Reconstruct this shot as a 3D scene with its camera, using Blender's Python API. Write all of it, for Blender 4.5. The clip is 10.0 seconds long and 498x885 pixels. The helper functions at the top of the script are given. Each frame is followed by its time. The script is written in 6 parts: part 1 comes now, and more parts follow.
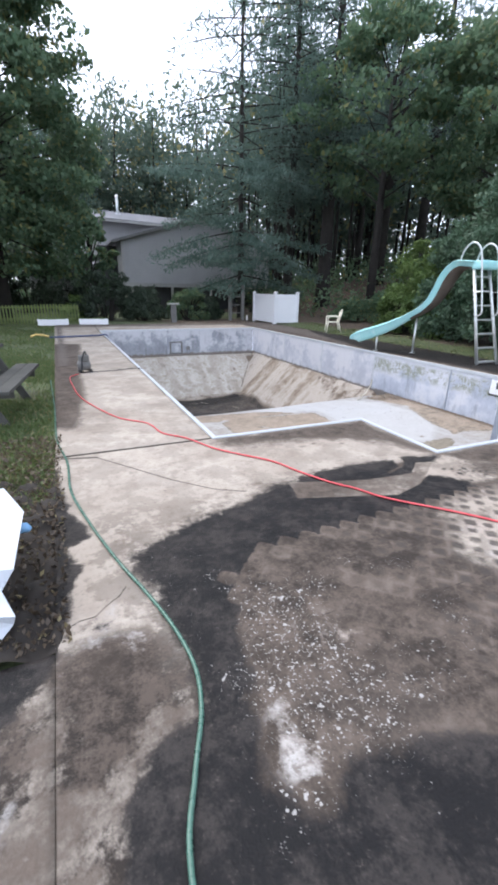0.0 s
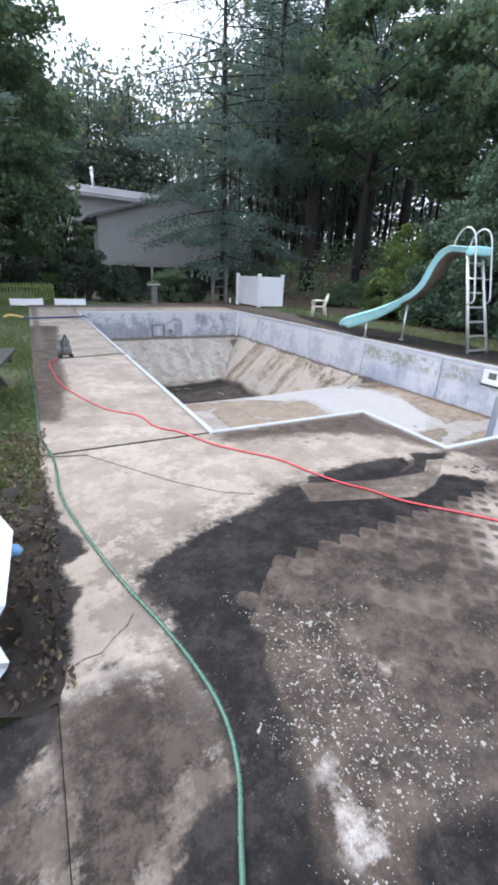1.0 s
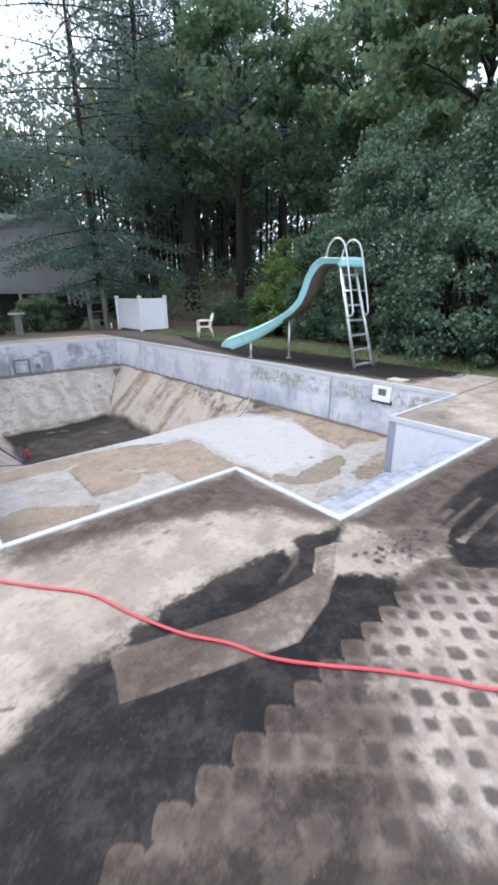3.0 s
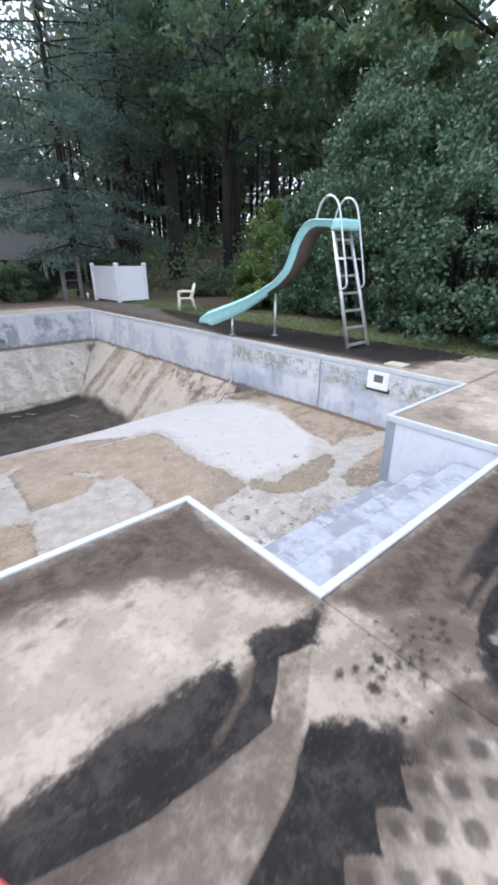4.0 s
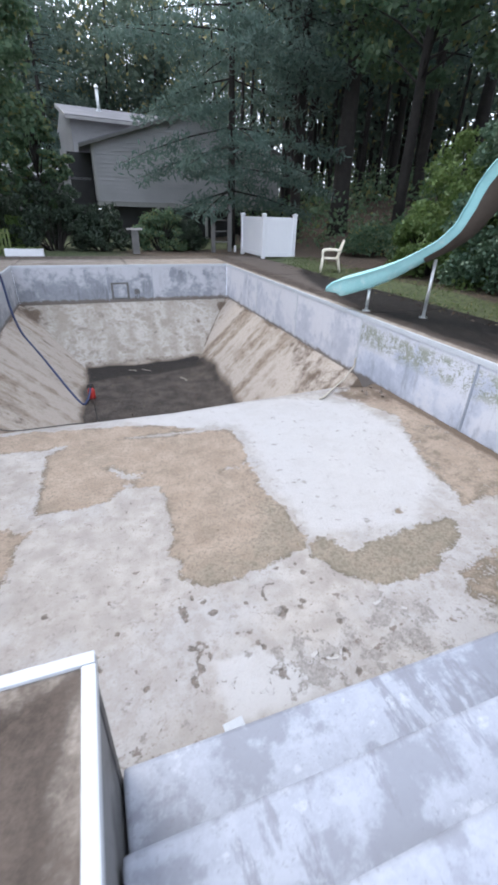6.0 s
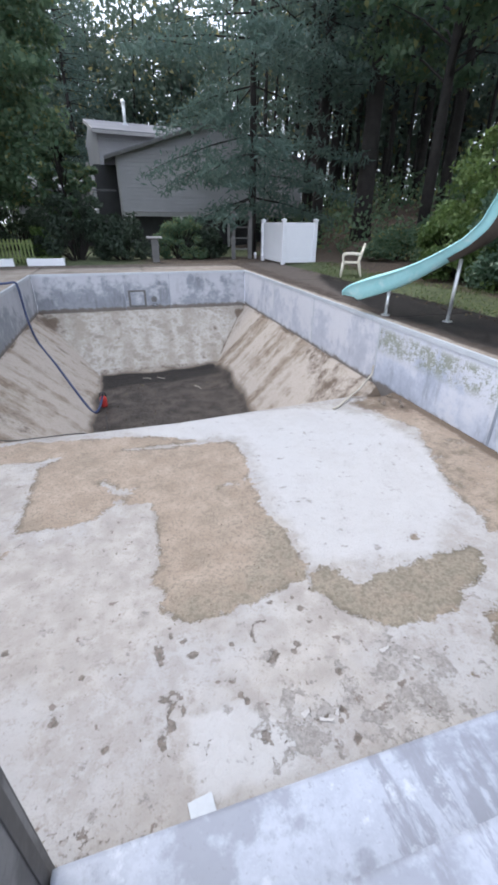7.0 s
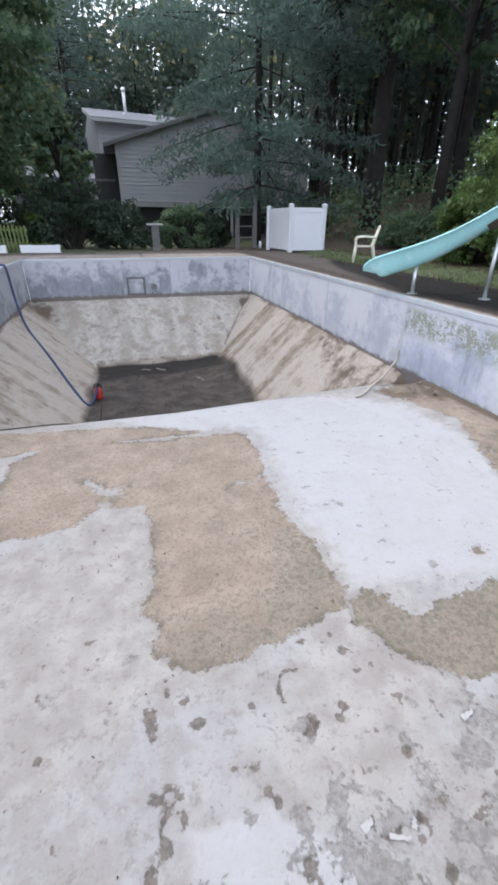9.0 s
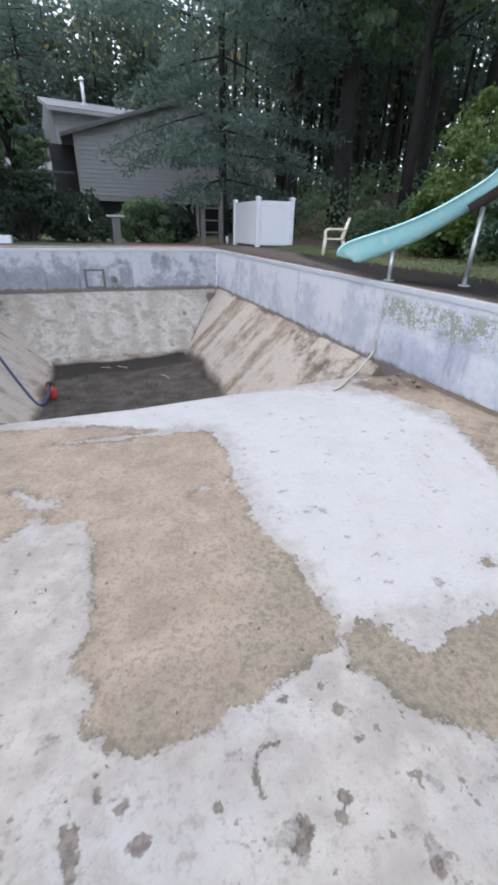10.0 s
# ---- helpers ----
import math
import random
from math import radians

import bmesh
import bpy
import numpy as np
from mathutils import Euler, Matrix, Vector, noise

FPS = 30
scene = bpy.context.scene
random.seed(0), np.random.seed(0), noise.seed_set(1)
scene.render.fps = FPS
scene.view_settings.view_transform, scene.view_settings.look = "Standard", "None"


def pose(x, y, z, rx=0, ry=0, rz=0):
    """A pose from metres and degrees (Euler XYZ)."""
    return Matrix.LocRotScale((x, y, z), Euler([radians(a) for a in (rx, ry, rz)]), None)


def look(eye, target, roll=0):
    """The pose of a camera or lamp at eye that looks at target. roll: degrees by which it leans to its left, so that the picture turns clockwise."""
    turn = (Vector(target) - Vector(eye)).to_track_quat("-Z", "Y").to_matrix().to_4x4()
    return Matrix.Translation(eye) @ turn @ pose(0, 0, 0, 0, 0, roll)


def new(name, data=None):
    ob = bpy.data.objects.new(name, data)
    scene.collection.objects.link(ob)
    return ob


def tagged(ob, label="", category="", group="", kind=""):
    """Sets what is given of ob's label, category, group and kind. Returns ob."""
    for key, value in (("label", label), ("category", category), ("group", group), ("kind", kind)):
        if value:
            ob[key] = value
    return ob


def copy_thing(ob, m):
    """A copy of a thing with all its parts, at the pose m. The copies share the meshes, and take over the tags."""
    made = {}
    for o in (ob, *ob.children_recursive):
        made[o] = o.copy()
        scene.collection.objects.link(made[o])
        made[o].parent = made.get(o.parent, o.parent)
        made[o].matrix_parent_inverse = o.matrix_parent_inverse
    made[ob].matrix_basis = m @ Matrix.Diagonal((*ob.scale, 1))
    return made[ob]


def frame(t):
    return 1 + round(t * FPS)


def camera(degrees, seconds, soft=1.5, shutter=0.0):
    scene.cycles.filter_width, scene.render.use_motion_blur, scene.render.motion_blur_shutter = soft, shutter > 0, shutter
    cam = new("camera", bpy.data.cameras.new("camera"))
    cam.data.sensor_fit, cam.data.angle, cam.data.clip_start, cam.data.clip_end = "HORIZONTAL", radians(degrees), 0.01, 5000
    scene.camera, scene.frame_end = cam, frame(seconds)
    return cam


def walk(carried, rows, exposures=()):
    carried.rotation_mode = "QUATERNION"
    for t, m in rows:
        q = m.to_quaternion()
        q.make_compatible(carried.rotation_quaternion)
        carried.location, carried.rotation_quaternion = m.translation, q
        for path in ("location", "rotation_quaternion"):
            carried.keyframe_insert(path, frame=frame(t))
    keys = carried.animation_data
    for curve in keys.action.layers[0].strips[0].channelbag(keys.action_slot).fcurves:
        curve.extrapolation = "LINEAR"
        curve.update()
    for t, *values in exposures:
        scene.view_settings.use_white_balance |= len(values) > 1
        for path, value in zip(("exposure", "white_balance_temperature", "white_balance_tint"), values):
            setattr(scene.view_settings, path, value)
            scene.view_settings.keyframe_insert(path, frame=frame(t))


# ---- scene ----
cam = camera(62.4, 10.0, soft=3.2, shutter=0.35)
PATH = [
    (0, (-3.175, -3.774, 1.414), (-2.403, -2.062, 0.726), 1.1),
    (0.5, (-3.259, -3.538, 1.423), (-2.47, -1.862, 0.667), 2.9),
    (1, (-3.248, -3.441, 1.42), (-2.395, -1.798, 0.662), 2.3),
    (1.5, (-3.08, -3.352, 1.402), (-2.113, -1.758, 0.679), 1.5),
    (2, (-2.715, -3.203, 1.445), (-1.65, -1.647, 0.777), 0.2),
    (2.5, (-2.407, -2.941, 1.434), (-1.253, -1.447, 0.773), -0.2),
    (3, (-2.076, -2.66, 1.462), (-0.87, -1.217, 0.783), -0.6),
    (4.3, (-0.966, -1.92, 1.454), (0.212, -0.535, 0.621), -0.4),
    (4.5, (-0.777, -1.825, 1.449), (0.353, -0.407, 0.606), -0.3),
    (5, (-0.457, -1.561, 1.468), (0.428, -0.003, 0.579), 1.2),
    (5.5, (-0.126, -1.235, 1.417), (0.573, 0.368, 0.446), 2.0),
    (7, (0.51, -0.782, 1.274), (1.009, 0.913, 0.335), 0.4),
    (7.5, (0.465, -0.609, 1.161), (0.902, 1.107, 0.232), -0.2),
    (8, (0.541, -0.497, 1.119), (0.958, 1.23, 0.202), -0.4),
    (8.5, (0.595, -0.367, 0.979), (1.078, 1.351, 0.075), 0.5),
    (9, (0.569, -0.182, 0.872), (1.061, 1.513, -0.07), 0.4),
    (9.5, (0.628, 0.016, 0.717), (1.16, 1.717, -0.189), 0.5),
    (10, (0.73, 0.228, 0.604), (1.355, 1.884, -0.327), 1.4),
]
walk(cam, [(t, look(eye, target, roll)) for t, eye, target, roll in PATH], exposures=[(0, 0.8), (4.5, 0.78), (5.5, 0.77), (7.5, 0.69), (10, 0.66)])

# light: even late-day sky, soft sun from behind the far trees
SUN_EL, SUN_AZ = 48.0, -28.0
world = bpy.data.worlds.new("overcast_sky")
scene.world = world
world.use_nodes = True
wn, wl = world.node_tree.nodes, world.node_tree.links
wn.clear()
w_out, w_bg = wn.new("ShaderNodeOutputWorld"), wn.new("ShaderNodeBackground")
w_sky, w_mix = wn.new("ShaderNodeTexSky"), wn.new("ShaderNodeMix")
w_sky.sky_type, w_sky.sun_disc = "NISHITA", False
w_sky.sun_elevation, w_sky.sun_rotation = radians(SUN_EL), radians(SUN_AZ)
w_sky.dust_density = 3.0
w_mix.data_type = "RGBA"
w_mix.inputs[0].default_value = 0.72
w_mix.inputs[7].default_value = (8.9, 9.7, 11.7, 1)
wl.new(w_sky.outputs[0], w_mix.inputs[6])
wl.new(w_mix.outputs[2], w_bg.inputs[0])
w_bg.inputs[1].default_value = 0.15
wl.new(w_bg.outputs[0], w_out.inputs[0])
sun = new("sun", bpy.data.lights.new("sun", "SUN"))
sun.data.energy, sun.data.angle, sun.data.color = 0.9, radians(25), (1, 0.96, 0.9)
az = radians(SUN_AZ)
sun.matrix_world = look((20 * math.sin(az), 20 * math.cos(az), 20 * math.tan(radians(SUN_EL))), (0, 0, 0))


# ---- materials ----
def nodes_of(name):
    m = bpy.data.materials.new(name)
    m.use_nodes = True
    return m, m.node_tree.nodes, m.node_tree.links, m.node_tree.nodes["Principled BSDF"]


def noise_tex(n, l, coord, scale, detail=5.0, rough=0.6):
    t = n.new("ShaderNodeTexNoise")
    t.inputs["Scale"].default_value, t.inputs["Detail"].default_value, t.inputs["Roughness"].default_value = scale, detail, rough
    l.new(coord, t.inputs["Vector"])
    return t.outputs["Fac"]


def span(n, l, value, lo, hi, a=0.0, b=1.0):
    r = n.new("ShaderNodeMapRange")
    r.interpolation_type = "SMOOTHSTEP"
    for i, v in ((1, lo), (2, hi), (3, a), (4, b)):
        r.inputs[i].default_value = v
    l.new(value, r.inputs[0])
    return r.outputs[0]


def mixc(n, l, fac, a, b):
    m = n.new("ShaderNodeMix")
    m.data_type = "RGBA"
    for slot, v in ((0, fac), (6, a), (7, b)):
        if hasattr(v, "is_linked"):
            l.new(v, m.inputs[slot])
        elif slot == 0:
            m.inputs[0].default_value = v
        else:
            m.inputs[slot].default_value = (*v, 1)
    return m.outputs[2]


def calc(n, l, op, a, b=0.0):
    m = n.new("ShaderNodeMath")
    m.operation = op
    for i, v in enumerate((a, b)):
        if hasattr(v, "is_linked"):
            l.new(v, m.inputs[i])
        else:
            m.inputs[i].default_value = v
    return m.outputs[0]


def bump(n, l, bsdf, height, strength=0.3, distance=0.01):
    b = n.new("ShaderNodeBump")
    b.inputs["Strength"].default_value, b.inputs["Distance"].default_value = strength, distance
    l.new(height, b.inputs["Height"])
    l.new(b.outputs[0], bsdf.inputs["Normal"])


def surf(name, c1, c2, big=1.5, fine=30.0, rough=0.6, relief=0.25, metal=0.0, spread=0.25, stain=None, stain_at=(0.55, 0.7)):
    """A worn surface: two colours blended at two scales, an optional stain colour, fine relief."""
    m, n, l, b = nodes_of(name)
    co = n.new("ShaderNodeTexCoord").outputs["Object"]
    a, f = noise_tex(n, l, co, big), noise_tex(n, l, co, fine, 3)
    both = calc(n, l, "ADD", calc(n, l, "MULTIPLY", a, 0.65), calc(n, l, "MULTIPLY", f, 0.35))
    col = mixc(n, l, span(n, l, both, 0.5 - spread, 0.5 + spread), c1, c2)
    if stain:
        s = noise_tex(n, l, co, big * 2.3, 6, 0.65)
        col = mixc(n, l, span(n, l, s, *stain_at), col, stain)
    l.new(col, b.inputs["Base Color"])
    l.new(span(n, l, f, 0.3, 0.7, rough - 0.08, min(1.0, rough + 0.08)), b.inputs["Roughness"])
    b.inputs["Metallic"].default_value = metal
    bump(n, l, b, both, relief)
    return m


def leaf_mat(name, c1, c2, c3=None, thru=0.25, rough=0.55):
    """Foliage: every leaf its own shade, some light through it."""
    m, n, l, b = nodes_of(name)
    r = n.new("ShaderNodeNewGeometry").outputs["Random Per Island"]
    co = n.new("ShaderNodeTexCoord").outputs["Object"]
    big = noise_tex(n, l, co, 0.7, 3)
    col = mixc(n, l, calc(n, l, "ADD", calc(n, l, "MULTIPLY", r, 0.6), calc(n, l, "MULTIPLY", span(n, l, big, 0.35, 0.65), 0.4)), c1, c2)
    if c3:
        col = mixc(n, l, span(n, l, r, 0.88, 0.96), col, c3)
    l.new(col, b.inputs["Base Color"])
    b.inputs["Roughness"].default_value = rough
    b.inputs["Specular IOR Level"].default_value = 0.5
    t, s = n.new("ShaderNodeBsdfTranslucent"), n.new("ShaderNodeMixShader")
    l.new(col, t.inputs["Color"])
    s.inputs[0].default_value = thru
    l.new(b.outputs[0], s.inputs[1])
    l.new(t.outputs[0], s.inputs[2])
    l.new(s.outputs[0], n["Material Output"].inputs[0])
    return m


def attribute(n, name):
    a = n.new("ShaderNodeAttribute")
    a.attribute_name = name
    return a.outputs["Fac"]


def deck_material():
    m, n, l, b = nodes_of("stained_concrete")
    co = n.new("ShaderNodeTexCoord").outputs["Object"]
    big, mid, fine = noise_tex(n, l, co, 0.9, 6), noise_tex(n, l, co, 5.5, 7, 0.65), noise_tex(n, l, co, 55, 4)
    blotch, soft, grain = noise_tex(n, l, co, 2.9, 8, 0.68), noise_tex(n, l, co, 0.55, 3, 0.5), noise_tex(n, l, co, 26, 7, 0.74)
    grit = noise_tex(n, l, co, 85, 5, 0.7)
    b.inputs["Specular IOR Level"].default_value = 0.22

    def add(a, c, k=1.0):
        return calc(n, l, "ADD", a, calc(n, l, "MULTIPLY", calc(n, l, "SUBTRACT", c, 0.5), k))

    def ragged(name, lo=0.4, hi=0.6, rag=0.55):
        return span(n, l, add(add(attribute(n, name), mid, rag), grain, rag * 0.4), lo, hi)

    base = mixc(n, l, span(n, l, big, 0.3, 0.7), (0.345, 0.292, 0.241), (0.465, 0.407, 0.345))
    base = mixc(n, l, span(n, l, mid, 0.42, 0.72, 0, 0.42), base, (0.2, 0.158, 0.13))
    base = mixc(n, l, span(n, l, grain, 0.5, 0.68, 0, 0.4), base, (0.17, 0.138, 0.115))
    # damp and dirty concrete, mottled at three sizes
    rough_mix = add(add(mid, grain, 0.55), grit, 0.35)
    dampc = mixc(n, l, span(n, l, rough_mix, 0.27, 0.76), (0.046, 0.036, 0.029), (0.135, 0.106, 0.086))
    cell = attribute(n, "cell")
    dampc = mixc(n, l, span(n, l, add(cell, mid, 0.5), 0.45, 0.95, 0, 0.6), dampc, (0.19, 0.155, 0.13))
    dampc = mixc(n, l, span(n, l, add(cell, mid, 0.5), 0.35, -0.1, 0, 0.5), dampc, (0.045, 0.036, 0.03))
    damp = ragged("damp", 0.28, 0.82, 1.0)
    col = mixc(n, l, damp, base, dampc)
    col = mixc(n, l, ragged("brown_edge", 0.35, 0.8, 1.0), col, (0.12, 0.10, 0.088))
    mott = calc(n, l, "MULTIPLY", attribute(n, "mottle"), span(n, l, add(blotch, grain, 0.12), 0.46, 0.54))
    col = mixc(n, l, mott, col, mixc(n, l, span(n, l, rough_mix, 0.4, 0.62), (0.03, 0.024, 0.02), (0.088, 0.069, 0.056)))
    col = mixc(n, l, span(n, l, soft, 0.52, 0.7, 0, 0.4), col, (0.14, 0.115, 0.097))
    pale = calc(n, l, "MULTIPLY", ragged("pale", 0.38, 0.62, 1.4), span(n, l, grain, 0.42, 0.62, 1.0, 0.3))
    col = mixc(n, l, pale, col, mixc(n, l, span(n, l, big, 0.4, 0.6), (0.40, 0.335, 0.285), (0.44, 0.42, 0.40)))
    wet = ragged("wet", 0.36, 0.6, 1.0)
    dark = mixc(n, l, span(n, l, rough_mix, 0.4, 0.68), (0.0075, 0.0068, 0.0072), (0.038, 0.032, 0.029))
    dark = mixc(n, l, span(n, l, add(grit, grain, 0.6), 0.63, 0.72, 0, 0.6), dark, (0.11, 0.092, 0.08))
    col = mixc(n, l, wet, col, dark)
    stud = span(n, l, add(add(attribute(n, "stud"), mid, 0.9), grain, 0.5), 0.2, 0.75, 0, 0.85)
    col = mixc(n, l, calc(n, l, "MULTIPLY", stud, span(n, l, mid, 0.3, 0.55, 0.45, 1.0)), col, (0.055, 0.047, 0.042))
    col = mixc(n, l, span(n, l, attribute(n, "crack"), 0.3, 0.58, 0, 0.85), col, (0.028, 0.022, 0.019))
    gate = span(n, l, calc(n, l, "ADD", attribute(n, "chips"), calc(n, l, "MULTIPLY", calc(n, l, "SUBTRACT", blotch, 0.5), 2.2)), 0.2, 0.8)
    for scale, big_chip, lo in ((30, 0.4, 0.5), (60, 0.46, 0.43), (120, 0.46, 0.4)):
        vor = n.new("ShaderNodeTexVoronoi")
        vor.inputs["Scale"].default_value = scale
        warp = n.new("ShaderNodeVectorMath")
        warp.operation = "MULTIPLY_ADD"
        wob = n.new("ShaderNodeTexNoise")
        wob.inputs["Scale"].default_value = scale * 1.6
        l.new(co, wob.inputs["Vector"])
        l.new(wob.outputs["Color"], warp.inputs[0])
        warp.inputs[1].default_value = (0.5 / scale, 0.5 / scale, 0)
        l.new(co, warp.inputs[2])
        l.new(warp.outputs[0], vor.inputs["Vector"])
        size = calc(n, l, "MULTIPLY", span(n, l, noise_tex(n, l, co, scale * 0.45, 3, 0.6), lo - 0.02, 0.68, 0.0, big_chip), gate)
        chips = span(n, l, calc(n, l, "SUBTRACT", size, vor.outputs["Distance"]), 0.0, 0.07, 0, 0.9)
        col = mixc(n, l, chips, col, mixc(n, l, grain, (0.28, 0.265, 0.25), (0.47, 0.45, 0.425)))
    l.new(col, b.inputs["Base Color"])
    l.new(calc(n, l, "SUBTRACT", 0.85, calc(n, l, "MULTIPLY", wet, 0.25)), b.inputs["Roughness"])
    bump(n, l, b, calc(n, l, "ADD", calc(n, l, "ADD", calc(n, l, "MULTIPLY", fine, 0.5), calc(n, l, "MULTIPLY", grain, 0.7)), mid), 0.5, 0.014)
    return m


def pool_floor_material():
    m, n, l, b = nodes_of("pool_floor_plaster")
    co = n.new("ShaderNodeTexCoord").outputs["Object"]
    big, mid, fine = noise_tex(n, l, co, 0.8, 5), noise_tex(n, l, co, 4.5, 8, 0.68), noise_tex(n, l, co, 60, 4)
    scrape, nine, pit = noise_tex(n, l, co, 2.6, 9, 0.75), noise_tex(n, l, co, 9.0, 7, 0.7), noise_tex(n, l, co, 36, 7, 0.7)

    def add(a, c, k=1.0):
        return calc(n, l, "ADD", a, calc(n, l, "MULTIPLY", calc(n, l, "SUBTRACT", c, 0.5), k))

    # white plaster: beige to cool white, trodden in, with scrapes, specks and peeled patches
    white = mixc(n, l, span(n, l, mid, 0.32, 0.68), (0.342, 0.31, 0.277), (0.468, 0.434, 0.394))
    white = mixc(n, l, span(n, l, big, 0.42, 0.62, 0, 0.7), white, (0.448, 0.438, 0.43))
    clean = span(n, l, add(attribute(n, "clean"), nine, 0.8), 0.3, 0.7)
    worn = calc(n, l, "SUBTRACT", 1.0, calc(n, l, "MULTIPLY", clean, 0.75))
    white = mixc(n, l, calc(n, l, "MULTIPLY", clean, 0.8), white, (0.505, 0.495, 0.485))
    white = mixc(n, l, calc(n, l, "MULTIPLY", span(n, l, scrape, 0.47, 0.6, 0, 0.55), worn), white, (0.33, 0.295, 0.265))
    white = mixc(n, l, calc(n, l, "MULTIPLY", span(n, l, noise_tex(n, l, co, 19.0, 8, 0.75), 0.53, 0.66, 0, 0.6), worn), white, (0.26, 0.225, 0.195))
    white = mixc(n, l, calc(n, l, "MULTIPLY", span(n, l, pit, 0.52, 0.68, 0, 0.5), worn), white, (0.27, 0.235, 0.205))
    scuff = attribute(n, "scuff")
    peel = span(n, l, calc(n, l, "ADD", noise_tex(n, l, co, 8.0, 8, 0.72), calc(n, l, "MULTIPLY", scuff, 0.115)), 0.615, 0.64, 0, 0.8)
    white = mixc(n, l, peel, white, mixc(n, l, span(n, l, pit, 0.4, 0.6), (0.215, 0.195, 0.175), (0.335, 0.31, 0.285)))
    specks = calc(n, l, "ADD", noise_tex(n, l, co, 15.0, 5, 0.6), calc(n, l, "MULTIPLY", scuff, 0.04))
    white = mixc(n, l, calc(n, l, "MULTIPLY", span(n, l, specks, 0.665, 0.685, 0, 0.8), worn), white, (0.185, 0.15, 0.125))
    blot = span(n, l, add(add(attribute(n, "blot"), noise_tex(n, l, co, 34.0, 6, 0.7), 1.7), nine, 1.2), 0.47, 0.62, 0, 0.85)
    white = mixc(n, l, blot, white, mixc(n, l, span(n, l, pit, 0.42, 0.6), (0.115, 0.095, 0.078), (0.215, 0.18, 0.15)))
    # tan coat that was left bare, greenish and rough at its lower ends
    tan = mixc(n, l, span(n, l, mid, 0.3, 0.7), (0.32, 0.25, 0.19), (0.43, 0.345, 0.27))
    tan = mixc(n, l, span(n, l, scrape, 0.46, 0.62, 0, 0.6), tan, (0.255, 0.21, 0.16))
    tan = mixc(n, l, span(n, l, pit, 0.47, 0.62, 0, 0.55), tan, (0.20, 0.165, 0.125))
    tan = mixc(n, l, span(n, l, fine, 0.5, 0.7, 0, 0.5), tan, (0.17, 0.14, 0.11))
    olive = span(n, l, add(attribute(n, "olive"), nine, 1.6), 0.25, 0.95, 0, 0.85)
    tan = mixc(n, l, olive, tan, mixc(n, l, span(n, l, pit, 0.35, 0.65), (0.275, 0.243, 0.185), (0.175, 0.155, 0.118)))
    edge = add(add(attribute(n, "tan"), nine, 0.95), noise_tex(n, l, co, 38, 6, 0.75), 0.7)
    coat = span(n, l, edge, 0.465, 0.535)
    # broken dark rim paints the shadow of the plaster lip on the coat
    rim = calc(n, l, "MULTIPLY", calc(n, l, "SUBTRACT", coat, span(n, l, edge, 0.535, 0.72)), span(n, l, scrape, 0.45, 0.56, 0.0, 0.75))
    tan = mixc(n, l, rim, tan, (0.15, 0.13, 0.098))
    col = mixc(n, l, coat, white, tan)
    b.inputs["Specular IOR Level"].default_value = 0.25
    # slopes of the hopper, washed in runs that follow the fall of each slope
    runs = []
    for k in ((0.16, 1.0, 0.2), (1.0, 0.2, 0.3)):
        run = n.new("ShaderNodeMapping")
        run.inputs["Scale"].default_value = k
        l.new(co, run.inputs["Vector"])
        runs.append(add(add(noise_tex(n, l, run.outputs[0], 1.7, 8, 0.62), mid, 0.45), scrape, 0.5))
    side = mixc(n, l, span(n, l, runs[0], 0.36, 0.55), (0.33, 0.268, 0.208), (0.49, 0.428, 0.365))
    side = mixc(n, l, span(n, l, add(runs[0], nine, 0.5), 0.38, 0.3, 0, 0.7), side, (0.215, 0.165, 0.12))
    end = mixc(n, l, span(n, l, add(runs[1], scrape, 0.8), 0.32, 0.6), (0.34, 0.298, 0.245), (0.50, 0.465, 0.415))
    end = mixc(n, l, span(n, l, scrape, 0.48, 0.6, 0, 0.7), end, (0.25, 0.208, 0.16))
    end = mixc(n, l, span(n, l, noise_tex(n, l, co, 2.1, 6, 0.6), 0.60, 0.68, 0, 0.45), end, (0.16, 0.128, 0.10))
    bank = mixc(n, l, attribute(n, "endwall"), side, end)
    bank = mixc(n, l, span(n, l, pit, 0.52, 0.66, 0, 0.5), bank, (0.20, 0.16, 0.12))
    bank = mixc(n, l, span(n, l, noise_tex(n, l, co, 5.0, 4, 0.6), 0.71, 0.73, 0, 0.8), bank, (0.09, 0.07, 0.052))
    col = mixc(n, l, span(n, l, add(attribute(n, "bank"), nine, 0.5), 0.3, 0.7), col, bank)
    col = mixc(n, l, span(n, l, add(attribute(n, "drip"), mid, 1.3), 0.38, 0.74), col, mixc(n, l, pit, (0.10, 0.073, 0.052), (0.215, 0.165, 0.125)))
    wet = add(add(attribute(n, "sludge"), mid, 0.5), pit, 0.3)
    col = mixc(n, l, span(n, l, wet, 0.1, 0.45, 0, 0.8), col, (0.15, 0.117, 0.088))
    sludge = span(n, l, wet, 0.4, 0.6)
    mud = mixc(n, l, span(n, l, add(scrape, pit, 0.5), 0.38, 0.62), (0.038, 0.031, 0.026), (0.105, 0.085, 0.069))
    mud = mixc(n, l, span(n, l, add(attribute(n, "silt"), scrape, 1.2), 0.35, 0.7, 0, 0.9), mud, (0.019, 0.016, 0.014))
    col = mixc(n, l, sludge, col, mud)
    l.new(col, b.inputs["Base Color"])
    l.new(calc(n, l, "SUBTRACT", 0.9, calc(n, l, "MULTIPLY", sludge, 0.3)), b.inputs["Roughness"])
